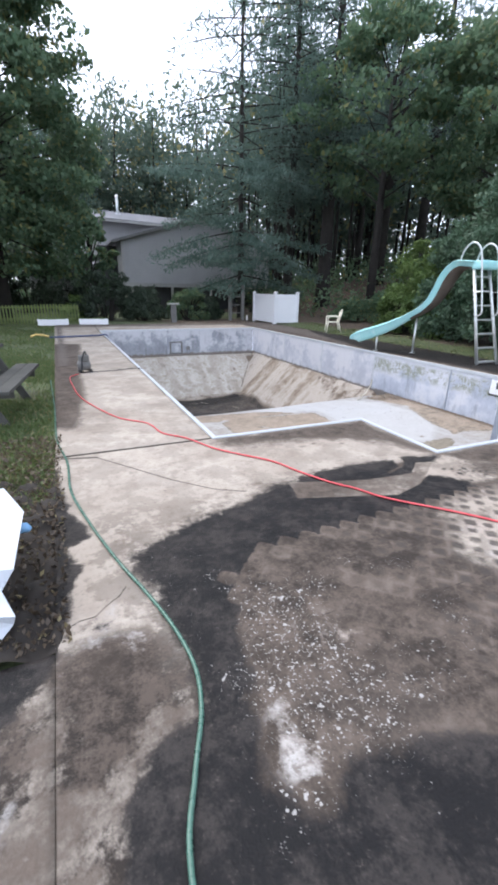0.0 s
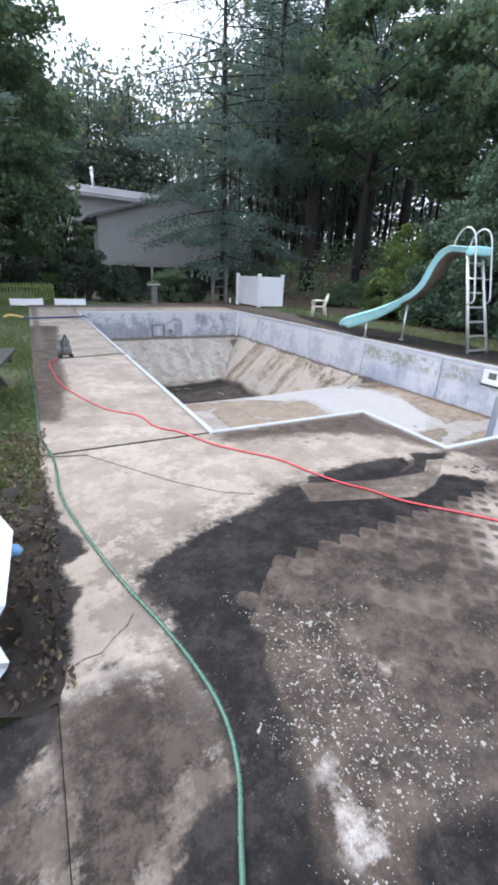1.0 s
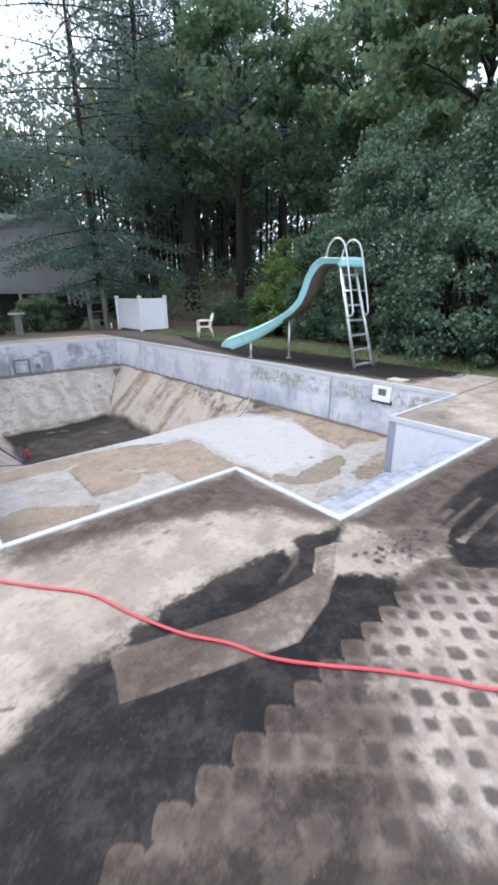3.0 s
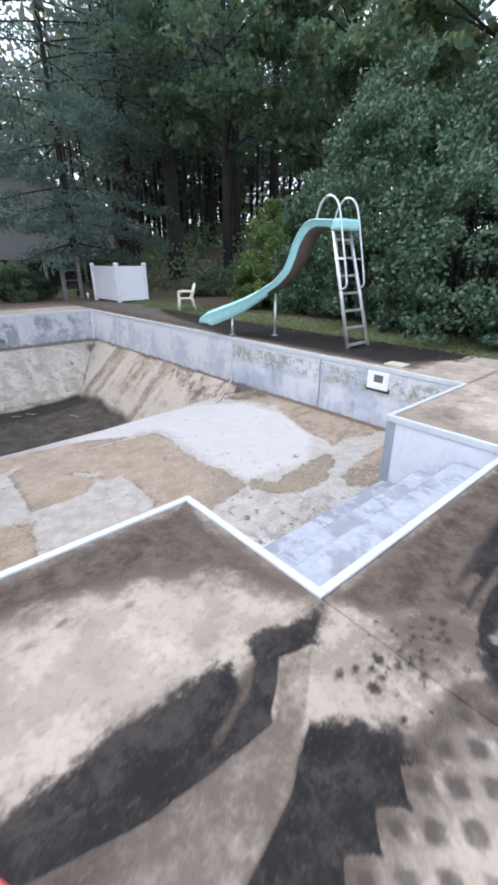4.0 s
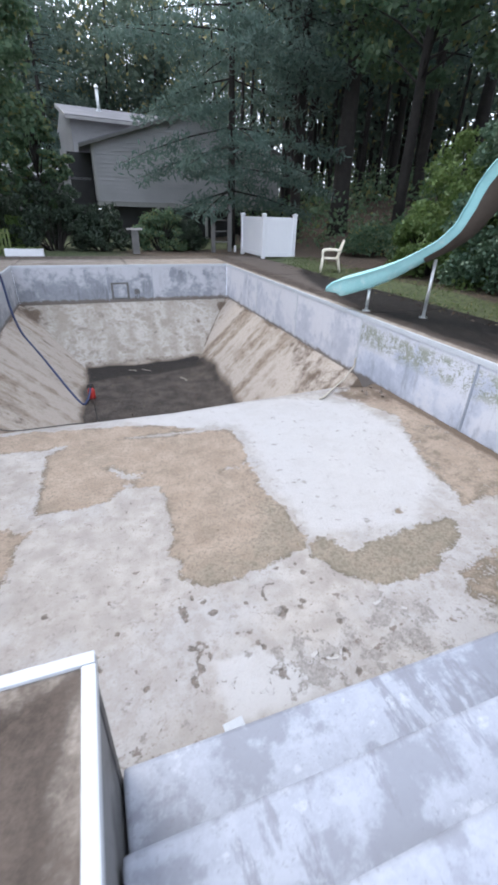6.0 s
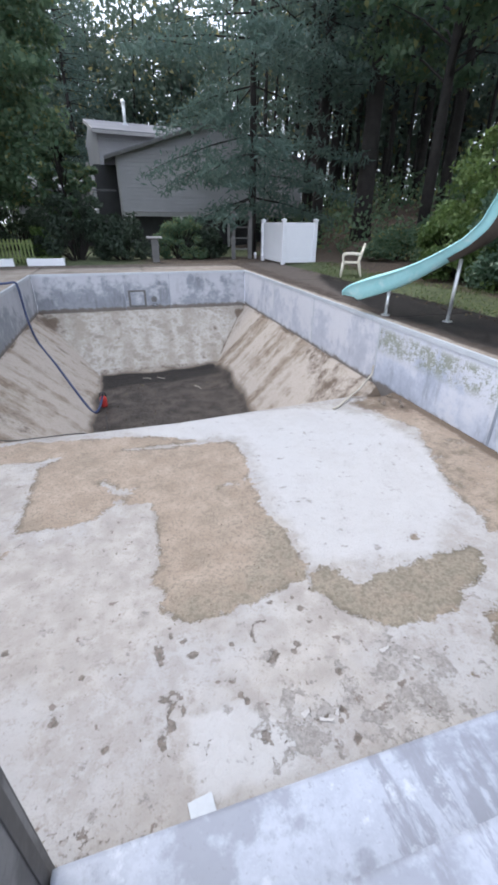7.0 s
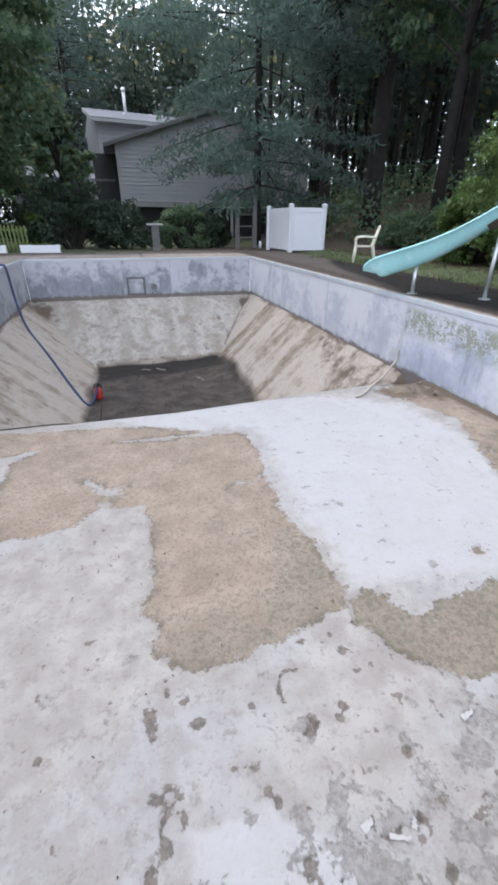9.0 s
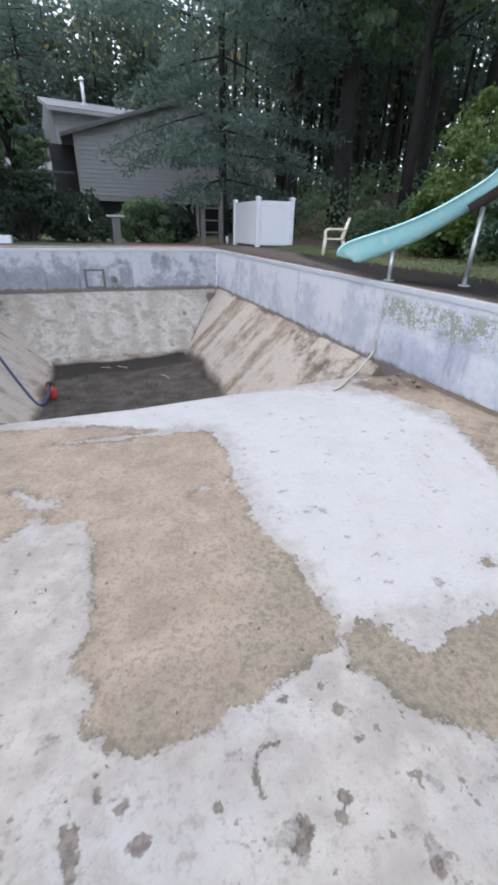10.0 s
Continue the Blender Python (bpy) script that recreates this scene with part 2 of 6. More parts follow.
    height = calc(n, l, "ADD", calc(n, l, "ADD", calc(n, l, "MULTIPLY", fine, 0.4), calc(n, l, "MULTIPLY", pit, 0.7)), mid)
    height = calc(n, l, "SUBTRACT", height, calc(n, l, "MULTIPLY", calc(n, l, "ADD", coat, calc(n, l, "ADD", peel, blot)), 0.35))
    bump(n, l, b, height, 0.65, 0.018)
    return m


def step_material():
    """Moulded step: lavender-white plastic under grey smears and chalky scuffs."""
    m, n, l, b = nodes_of("step_plastic")
    co = n.new("ShaderNodeTexCoord").outputs["Object"]
    big, mid, fine = noise_tex(n, l, co, 2.4, 8, 0.66), noise_tex(n, l, co, 9, 8, 0.72), noise_tex(n, l, co, 45, 5, 0.7)
    drag = n.new("ShaderNodeMapping")
    drag.inputs["Scale"].default_value, drag.inputs["Rotation"].default_value = (1.0, 0.28, 0.5), (0, 0, 0.5)
    l.new(co, drag.inputs["Vector"])
    smear = noise_tex(n, l, drag.outputs[0], 4.2, 8, 0.68)
    col = mixc(n, l, span(n, l, mid, 0.35, 0.65), (0.335, 0.36, 0.42), (0.415, 0.445, 0.51))
    col = mixc(n, l, span(n, l, big, 0.48, 0.57, 0, 0.85), col, (0.245, 0.26, 0.30))
    col = mixc(n, l, span(n, l, smear, 0.56, 0.62, 0, 0.8), col, (0.225, 0.235, 0.27))
    col = mixc(n, l, span(n, l, calc(n, l, "ADD", calc(n, l, "MULTIPLY", big, 0.5), calc(n, l, "MULTIPLY", mid, 0.5)), 0.45, 0.37, 0, 0.8), col, (0.53, 0.565, 0.62))
    col = mixc(n, l, span(n, l, fine, 0.56, 0.7, 0, 0.55), col, (0.22, 0.23, 0.26))
    l.new(col, b.inputs["Base Color"])
    b.inputs["Roughness"].default_value = 0.55
    bump(n, l, b, calc(n, l, "ADD", mid, calc(n, l, "MULTIPLY", fine, 0.4)), 0.22, 0.006)
    return m


def panel_material(name, low, high, film, algae=False):
    """Bare pool wall panel: smeared grey-blue paint, chalky film in patches, algae along the top."""
    m, n, l, b = nodes_of(name)
    co = n.new("ShaderNodeTexCoord").outputs["Object"]
    r = n.new("ShaderNodeObjectInfo").outputs["Random"]
    shift = n.new("ShaderNodeVectorMath")
    far = n.new("ShaderNodeMath")
    far.operation = "MULTIPLY"
    far.inputs[1].default_value = 17.0
    l.new(r, far.inputs[0])
    l.new(co, shift.inputs[0])
    l.new(far.outputs[0], shift.inputs[1])
    at = shift.outputs[0]
    big, mid, fine = noise_tex(n, l, at, 1.3, 6, 0.62), noise_tex(n, l, at, 6, 8, 0.72), noise_tex(n, l, co, 42, 6, 0.7)
    drip = n.new("ShaderNodeMapping")
    drip.inputs["Scale"].default_value = (1.0, 1.0, 0.22)
    l.new(at, drip.inputs["Vector"])
    runs = noise_tex(n, l, drip.outputs[0], 6.5, 7, 0.65)
    sep = n.new("ShaderNodeSeparateXYZ")
    l.new(co, sep.inputs[0])
    z = sep.outputs[2]
    both = calc(n, l, "ADD", calc(n, l, "MULTIPLY", big, 0.6), calc(n, l, "MULTIPLY", mid, 0.4))
    col = mixc(n, l, span(n, l, both, 0.36, 0.62), low, high)
    col = mixc(n, l, span(n, l, runs, 0.53, 0.66, 0, 0.55), col, tuple(0.62 * c for c in low))
    chalk = span(n, l, calc(n, l, "ADD", calc(n, l, "ADD", big, calc(n, l, "MULTIPLY", mid, 0.4)), calc(n, l, "MULTIPLY", z, 0.22)), 0.53, 0.67, 0, film)
    col = mixc(n, l, chalk, col, (0.66, 0.655, 0.68))
    col = mixc(n, l, span(n, l, fine, 0.54, 0.7, 0, 0.4), col, tuple(0.7 * c for c in low))
    if algae:
        band = calc(n, l, "MULTIPLY", span(n, l, z, -0.52, -0.34), span(n, l, z, -0.05, -0.17))
        alg = calc(n, l, "MULTIPLY", band, span(n, l, calc(n, l, "ADD", mid, calc(n, l, "MULTIPLY", calc(n, l, "SUBTRACT", fine, 0.5), 0.8)), 0.44, 0.56))
        col = mixc(n, l, calc(n, l, "MULTIPLY", alg, 0.75), col, (0.185, 0.20, 0.115))
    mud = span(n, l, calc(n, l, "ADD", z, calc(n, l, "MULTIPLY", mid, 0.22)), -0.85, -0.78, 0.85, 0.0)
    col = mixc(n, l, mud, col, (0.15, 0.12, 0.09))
    l.new(col, b.inputs["Base Color"])
    b.inputs["Roughness"].default_value = 0.6
    bump(n, l, b, calc(n, l, "ADD", calc(n, l, "MULTIPLY", fine, 0.4), mid), 0.25, 0.006)
    return m


def siding_material():
    return surf("grey_vinyl_siding", (0.34, 0.335, 0.34), (0.41, 0.405, 0.41), 0.8, 14, 0.55, 0.08)


M_DECK, M_FLOOR = deck_material(), pool_floor_material()
M_PANEL = panel_material("pool_panel", (0.40, 0.435, 0.515), (0.60, 0.635, 0.71), 0.55, True)
M_PANEL_BAY = panel_material("bay_panel", (0.44, 0.475, 0.56), (0.62, 0.655, 0.74), 0.5)
M_PANEL_RIGHT = panel_material("chalky_panel", (0.45, 0.468, 0.525), (0.61, 0.62, 0.67), 0.85)
# far and left walls: the same panel in a darker grey
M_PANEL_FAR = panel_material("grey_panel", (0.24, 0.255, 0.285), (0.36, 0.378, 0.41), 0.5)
# left side of the bay: grime and the shade on it, both in the colour
M_PANEL_DIRTY_SHADED = panel_material("grimy_shaded_panel", (0.07, 0.069, 0.068), (0.155, 0.15, 0.145), 0.1)
M_STEP = step_material()
M_COPING = surf("white_coping", (0.45, 0.475, 0.50), (0.56, 0.585, 0.61), 3, 40, 0.4, 0.05, stain=(0.42, 0.43, 0.44), stain_at=(0.6, 0.75))
M_STEEL = surf("galvanised_post", (0.22, 0.245, 0.29), (0.32, 0.35, 0.40), 4, 40, 0.5, 0.1)
# left corner post: dirt plus the shadow it stands in, as dark colour
M_GRIMY_SHADED = surf("grimy_shaded_steel", (0.045, 0.043, 0.042), (0.11, 0.105, 0.10), 5, 40, 0.6, 0.15)
M_SOIL = surf("dark_soil", (0.012, 0.0095, 0.008), (0.042, 0.033, 0.026), 2, 25, 0.95, 0.7)
def ground_material():
    m, n, l, b = nodes_of("lawn_and_leaf_mould")
    co = n.new("ShaderNodeTexCoord").outputs["Object"]
    a, f = noise_tex(n, l, co, 0.6, 6), noise_tex(n, l, co, 11, 5)
    lawn = mixc(n, l, span(n, l, f, 0.35, 0.65), (0.05, 0.065, 0.03), (0.11, 0.13, 0.055))
    lawn = mixc(n, l, span(n, l, a, 0.55, 0.7, 0, 0.7), lawn, (0.06, 0.047, 0.033))
    mould = mixc(n, l, span(n, l, f, 0.35, 0.65), (0.04, 0.03, 0.022), (0.12, 0.085, 0.058))
    w = span(n, l, calc(n, l, "ADD", attribute(n, "mould"), calc(n, l, "MULTIPLY", calc(n, l, "SUBTRACT", a, 0.5), 0.8)), 0.35, 0.65)
    l.new(mixc(n, l, w, lawn, mould), b.inputs["Base Color"])
    b.inputs["Roughness"].default_value = 0.95
    bump(n, l, b, calc(n, l, "ADD", a, f), 0.6, 0.03)
    return m


M_GROUND = ground_material()
M_GRASS = leaf_mat("grass_blade", (0.065, 0.105, 0.032), (0.15, 0.195, 0.065), (0.26, 0.22, 0.11), 0.3)
M_WHITE = surf("white_vinyl", (0.78, 0.79, 0.82), (0.84, 0.85, 0.87), 1, 25, 0.35, 0.04)
M_RESIN = surf("cream_resin", (0.70, 0.66, 0.54), (0.78, 0.74, 0.62), 3, 30, 0.4, 0.05)
M_SLIDE = surf("aqua_fibreglass", (0.31, 0.66, 0.67), (0.43, 0.77, 0.775), 2.2, 22, 0.38, 0.08, stain=(0.58, 0.80, 0.79), stain_at=(0.52, 0.7))
M_SLIDE_UNDER = surf("raw_fibreglass", (0.085, 0.066, 0.054), (0.15, 0.12, 0.10), 3, 30, 0.8, 0.2)
M_CHROME = surf("dull_stainless", (0.58, 0.60, 0.60), (0.72, 0.73, 0.72), 4, 40, 0.38, 0.05, 0.7)
M_WOOD = surf("weathered_wood", (0.032, 0.033, 0.03), (0.09, 0.087, 0.078), 2, 40, 0.9, 0.5)
M_SIDING = siding_material()
M_TRIM = surf("grey_trim", (0.34, 0.33, 0.32), (0.42, 0.41, 0.40), 1, 12, 0.6, 0.1)
M_OLDPOST = surf("old_grey_timber", (0.10, 0.098, 0.095), (0.19, 0.185, 0.175), 2, 30, 0.85, 0.3)
M_ROOF = surf("grey_shingle", (0.17, 0.17, 0.185), (0.25, 0.25, 0.265), 1, 20, 0.9, 0.4)
# near-black for the house's shaded recesses, small holes and the window pane
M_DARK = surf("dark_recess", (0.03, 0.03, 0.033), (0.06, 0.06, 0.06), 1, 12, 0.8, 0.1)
M_BARK = surf("pine_bark", (0.012, 0.0105, 0.0095), (0.042, 0.036, 0.032), 2.5, 18, 0.95, 0.9)
M_PINE = leaf_mat("pine_needles", (0.085, 0.148, 0.125), (0.18, 0.258, 0.22), None, 0.55)
M_LEAF = leaf_mat("broad_leaf", (0.086, 0.163, 0.098), (0.188, 0.268, 0.152), (0.25, 0.26, 0.11), 0.55)
M_BUSH = leaf_mat("hedge_leaf", (0.045, 0.10, 0.058), (0.15, 0.235, 0.15), None, 0.25, 0.5)
M_BUSH2 = leaf_mat("bright_shrub_leaf", (0.075, 0.14, 0.04), (0.19, 0.27, 0.085), None, 0.35)
M_DARKBUSH = leaf_mat("dark_shrub_leaf", (0.025, 0.045, 0.03), (0.06, 0.09, 0.055), None, 0.2)
# distant leaves: bluish haze and bright yellow gaps are put into the colour
M_FAR = leaf_mat("far_leaf", (0.085, 0.135, 0.11), (0.175, 0.235, 0.175), (0.36, 0.33, 0.15), 0.5)
M_LITTER = leaf_mat("dry_leaf", (0.04, 0.028, 0.019), (0.14, 0.1, 0.062), (0.24, 0.2, 0.1), 0.15)
M_RUBBLE = surf("broken_plaster", (0.16, 0.125, 0.095), (0.30, 0.25, 0.20), 8, 40, 0.9, 0.4)
M_RED = surf("red_rubber", (0.55, 0.06, 0.07), (0.66, 0.10, 0.11), 6, 50, 0.45, 0.05)
M_GREEN = surf("green_hose", (0.045, 0.115, 0.085), (0.075, 0.165, 0.125), 6, 50, 0.3, 0.05)
M_BLUE = surf("blue_hose", (0.02, 0.032, 0.085), (0.04, 0.06, 0.14), 6, 50, 0.5, 0.05)
M_BLACK = surf("black_rubber", (0.015, 0.015, 0.017), (0.035, 0.035, 0.037), 6, 50, 0.5, 0.1)
M_PLASTIC = surf("white_sheeting", (0.5, 0.54, 0.59), (0.62, 0.65, 0.69), 3, 20, 0.35, 0.1)
M_BLUETARP = surf("blue_plastic", (0.13, 0.30, 0.52), (0.20, 0.40, 0.62), 4, 20, 0.4, 0.1)
M_REDPLASTIC = surf("red_plastic", (0.45, 0.03, 0.025), (0.55, 0.05, 0.04), 4, 20, 0.4, 0.05)
M_YELLOW = surf("straw_cloth", (0.55, 0.38, 0.12), (0.65, 0.48, 0.2), 6, 30, 0.8, 0.2)
M_FLAKE = surf("plaster_chip", (0.42, 0.40, 0.38), (0.52, 0.50, 0.475), 12, 60, 0.85, 0.2)
M_MOSSY = surf("mossy_wood", (0.10, 0.135, 0.045), (0.19, 0.23, 0.085), 3, 30, 0.9, 0.3)
M_STONE = surf("pale_paver", (0.45, 0.41, 0.33), (0.55, 0.50, 0.42), 4, 30, 0.85, 0.2)


# ---- building helpers ----
def finish(ob, mat, smooth=False):
    ob.data.materials.append(mat)
    if smooth:
        ob.data.polygons.foreach_set("use_smooth", np.ones(len(ob.data.polygons), bool))
    return ob


def part(name, bm, mat, parent=None, label="", smooth=False):
    me = bpy.data.meshes.new(name)
    bm.to_mesh(me)
    bm.free()
    ob = finish(new(name, me), mat, smooth)
    ob.parent = parent
    if label:
        tagged(ob, label)
    return ob


def raw(name, verts, faces, mat, parent=None, label="", smooth=False):
    me = bpy.data.meshes.new(name)
    me.from_pydata(verts, [], faces)
    me.update()
    ob = finish(new(name, me), mat, smooth)
    ob.parent = parent
    if label:
        tagged(ob, label)
    return ob


def thing(name, label, category, at=(0, 0, 0), turn=0.0, group="", kind=""):
    ob = new(name)
    ob.matrix_world = pose(*at, 0, 0, turn)
    return tagged(ob, label, category, group, kind)


def box(bm, lo, hi, m=Matrix(), bev=0.0):
    """A box from corner to corner, its edges rounded by bev."""
    c = [(a + b) / 2 for a, b in zip(lo, hi)]
    s = [abs(b - a) for a, b in zip(lo, hi)]
    made = bmesh.ops.create_cube(bm, size=1, matrix=m @ Matrix.Translation(c) @ Matrix.Diagonal((*s, 1)))
    if bev:
        edges = list({e for v in made["verts"] for e in v.link_edges})
        bmesh.ops.bevel(bm, geom=edges, offset=bev, segments=2, affect="EDGES", profile=0.7)
    return bm


def boxes(*items, bev=0.0):
    bm = bmesh.new()
    for lo, hi in items:
        box(bm, lo, hi, bev=bev)
    return bm


def smooth_line(points, steps=8):
    """Catmull-Rom through the points."""
    p = [Vector(q) for q in points]
    p = [2 * p[0] - p[1]] + p + [2 * p[-1] - p[-2]]
    out = []
    for i in range(1, len(p) - 2):
        for k in range(steps):
            t = k / steps
            out.append(0.5 * (2 * p[i] + (p[i + 1] - p[i - 1]) * t + (2 * p[i - 1] - 5 * p[i] + 4 * p[i + 1] - p[i + 2]) * t * t + (3 * p[i] - p[i - 1] - 3 * p[i + 1] + p[i + 2]) * t ** 3))
    return out + [p[-2]]


def tube(points, radius, sides=8, bm=None, caps=True):
    """A round tube along points; radius may be a list."""
    bm = bm or bmesh.new()
    p = [Vector(q) for q in points]
    rings, up = [], Vector((0.12, 0.31, 0.94)).normalized()
    for i, q in enumerate(p):
        d = (p[min(i + 1, len(p) - 1)] - p[max(i - 1, 0)]).normalized()
        a = d.cross(up)
        if a.length < 0.05:
            a = d.cross(Vector((1, 0, 0)))
        a.normalize()
        c = d.cross(a)
        r = radius[i] if isinstance(radius, (list, tuple)) else radius
        rings.append([bm.verts.new(q + (a * math.cos(2 * math.pi * k / sides) + c * math.sin(2 * math.pi * k / sides)) * r) for k in range(sides)])
    for u, v in zip(rings, rings[1:]):
        for k in range(sides):
            bm.faces.new((u[k], u[(k + 1) % sides], v[(k + 1) % sides], v[k]))
    if caps:
        bm.faces.new(rings[0][::-1])
        bm.faces.new(rings[-1])
    return bm


def grid_mesh(name, xs, ys, height, mat, parent=None, label="", masks=(), skirt=0.0, smooth=True):
    """A sheet over xs and ys at height(X, Y), with named stain masks on its points."""
    X, Y = np.meshgrid(xs, ys)
    Z = height(X, Y)
    nx, ny = len(xs), len(ys)
    verts = np.stack([X, Y, Z], -1).reshape(-1, 3)
    i = np.arange(nx * ny).reshape(ny, nx)
    faces = np.stack([i[:-1, :-1], i[:-1, 1:], i[1:, 1:], i[1:, :-1]], -1).reshape(-1, 4).tolist()
    verts = verts.tolist()
    if skirt:
        rim = list(i[0]) + list(i[1:, -1]) + list(i[-1, -2::-1]) + list(i[-2:0:-1, 0])
        base = len(verts)
        verts += [(verts[k][0], verts[k][1], verts[k][2] - skirt) for k in rim]
        faces += [[int(rim[k]), base + k, base + (k + 1) % len(rim), int(rim[(k + 1) % len(rim)])] for k in range(len(rim))]
    ob = raw(name, verts, faces, mat, parent, label, smooth)
    V = np.array(verts)
    for key, f in masks:
        at = ob.data.attributes.new(key, "FLOAT", "POINT")
        at.data.foreach_set("value", f(V[:, 0], V[:, 1]).astype(np.float32))
    return ob


def inside(poly, soft):
    """A mask that is 1 inside the polygon and fades over soft metres across its edge."""
    P = np.array(poly)
    Q = np.roll(P, -1, 0)

    def f(x, y):
        d = np.full(x.shape, 1e9)
        odd = np.zeros(x.shape, bool)
        for (ax, ay), (bx, by) in zip(P, Q):
            t = np.clip(((x - ax) * (bx - ax) + (y - ay) * (by - ay)) / ((bx - ax) ** 2 + (by - ay) ** 2), 0, 1)
            d = np.minimum(d, np.hypot(x - ax - t * (bx - ax), y - ay - t * (by - ay)))
            cross = ((ay > y) != (by > y)) & (x < (bx - ax) * (y - ay) / (by - ay + 1e-12) + ax)
            odd ^= cross
        return np.clip(0.5 + np.where(odd, d, -d) / soft, 0, 1)
    return f


def along(points, width, soft):
    """A mask along a line."""
    P = np.array(points)

    def f(x, y):
        d = np.full(x.shape, 1e9)
        for (ax, ay), (bx, by) in zip(P, P[1:]):
            t = np.clip(((x - ax) * (bx - ax) + (y - ay) * (by - ay)) / ((bx - ax) ** 2 + (by - ay) ** 2), 0, 1)
            d = np.minimum(d, np.hypot(x - ax - t * (bx - ax), y - ay - t * (by - ay)))
        return np.clip(0.5 + (width - d) / soft, 0, 1)
    return f


def most(*fs):
    return lambda x, y: np.max([f(x, y) for f in fs], 0)


def step_between(v, a, b):
    t = np.clip((v - a) / (b - a), 0, 1)
    return t * t * (3 - 2 * t)

# ---- the large structure ----
X0, X1, Y1, BX, BY = -1.86, 4.22, 12.45, 2.44, -1.147     # pool rectangle from y = 0 and step bay
SH, DEEP = -0.97, -2.35                                  # shallow and deep floor
LAWN_X, FAR_Y, RIGHT_X = -3.36, 15.35, 6.1              # outer edges of the concrete


def terrain(x, y):
    hill = 2.6 * step_between(x, 7.0, 20.0) * step_between(y, 7.0, 22.0)
    back = 0.4 * step_between(y, 24, 60)
    bumps = 0.03 * np.sin(x * 1.7 + y * 0.6) * np.sin(y * 1.3 - x * 0.4)
    away = np.clip(np.maximum(np.maximum(LAWN_X - x, x - RIGHT_X), np.maximum(y - FAR_Y, -7 - y)), 0, 1)
    return -0.035 + hill + back + bumps * away + 0.1 * step_between(x, 6.15, 7.2) * away


def build_ground():
    """One sheet to the horizon, left open under the pool and its concrete."""
    near = np.concatenate([np.arange(-14, -3.2, 0.4), [-3.2, -2.4, 5.0, 5.6], np.arange(6.1, 26, 0.5)])
    xs = np.concatenate([[-400, -150, -70, -40, -25, -18], near, [30, 40, 60, 100, 200, 400]])
    ys = np.concatenate([[-400, -150, -60, -30, -15, -10, -6.5], np.arange(-6, 15.1, 0.5), [15.25], np.arange(15.5, 30, 0.5), [33, 37, 42, 50, 65, 90, 150, 400]])
    X, Y = np.meshgrid(xs, ys)
    Z = terrain(X, Y)
    i = np.arange(X.size).reshape(X.shape)
    faces = []
    for r in range(len(ys) - 1):
        for c in range(len(xs) - 1):
            mx, my = (xs[c] + xs[c + 1]) / 2, (ys[r] + ys[r + 1]) / 2
            if -2.4 < mx < 5.0 and -5.5 < my < 14.9:
                continue
            faces.append([int(i[r, c]), int(i[r, c + 1]), int(i[r + 1, c + 1]), int(i[r + 1, c])])
    ob = raw("ground", np.stack([X, Y, Z], -1).reshape(-1, 3).tolist(), faces, M_GROUND, smooth=True)
    mould = np.maximum(step_between(X, 6.8, 7.6) * step_between(Y, -8, -6), step_between(Y, 15.0, 15.4) * step_between(-Y, -19.5, -18.5) * step_between(X, -1.5, -0.5))
    ob.data.attributes.new("mould", "FLOAT", "POINT").data.foreach_set("value", mould.ravel().astype(np.float32))
    tagged(ob, "rough green lawn with bare earth patches rising to woods", "lawn", kind="structure")


build_ground()

# stains on the concrete
BAND = [(-2.95, -1.75), (-2.55, -1.50), (-2.12, -1.42), (-1.72, -1.22), (-1.2, -1.14), (-0.8, -1.16), (-0.35, -1.18), (-0.13, -1.24), (-0.3, -1.36), (-0.55, -1.44), (-0.47, -1.52), (-0.32, -1.74), (-0.4, -1.9), (-1.2, -1.95), (-2.2, -2.0), (-2.45, -2.1), (-2.62, -2.4), (-2.7, -2.75), (-2.74, -2.5), (-2.86, -2.1)]
MAT = [(-1.66, -1.22), (-1.74, -1.47), (-1.0, -1.71), (-0.7, -1.63), (-0.48, -1.5), (-0.25, -1.33), (-0.4, -1.27), (-0.6, -1.44), (-1.06, -1.4)]
PRINT = [(-2.55, -2.1), (-2.2, -1.9), (-1.2, -1.88), (-0.62, -1.86), (-0.25, -1.84), (0.0, -1.85), (0.45, -2.2), (0.7, -3.0), (-0.6, -4.4), (-2.7, -4.4), (-2.68, -2.9)]
PUDDLE = [(-2.62, -3.24), (-2.5, -3.14), (-2.37, -3.15), (-2.05, -3.25), (-1.7, -3.4), (-1.7, -4.2), (-3.2, -4.2), (-3.16, -3.0), (-3.05, -2.85), (-2.86, -2.8), (-2.8, -3.02), (-2.72, -3.2)]
SPLASH = [(0.14, -1.86), (0.29, -1.74), (0.39, -1.6), (0.68, -1.55), (1.19, -1.48), (2.3, -1.5), (3.0, -1.7), (3.0, -2.7), (0.6, -2.5), (0.14, -2.15), (0.04, -2.0)]
WHITE = [(-2.69, -2.82), (-2.60, -2.84), (-2.62, -2.92), (-2.56, -3.0), (-2.60, -3.1), (-2.74, -3.09), (-2.71, -2.94)]
BARE = [(-0.75, -1.88), (-0.1, -1.86), (0.15, -2.2), (-0.5, -2.8), (-1.1, -2.75), (-1.2, -2.4)]
BARE2 = [(-2.44, -2.48), (-2.09, -2.54), (-2.15, -2.76), (-2.37, -2.73)]
FLAKY = [(-3.33, -2.07), (-3.2, -2.13), (-3.1, -1.99), (-3.0, -2.2), (-2.93, -2.44), (-3.02, -2.5), (-3.1, -2.42), (-3.28, -2.4), (-3.36, -2.5)]
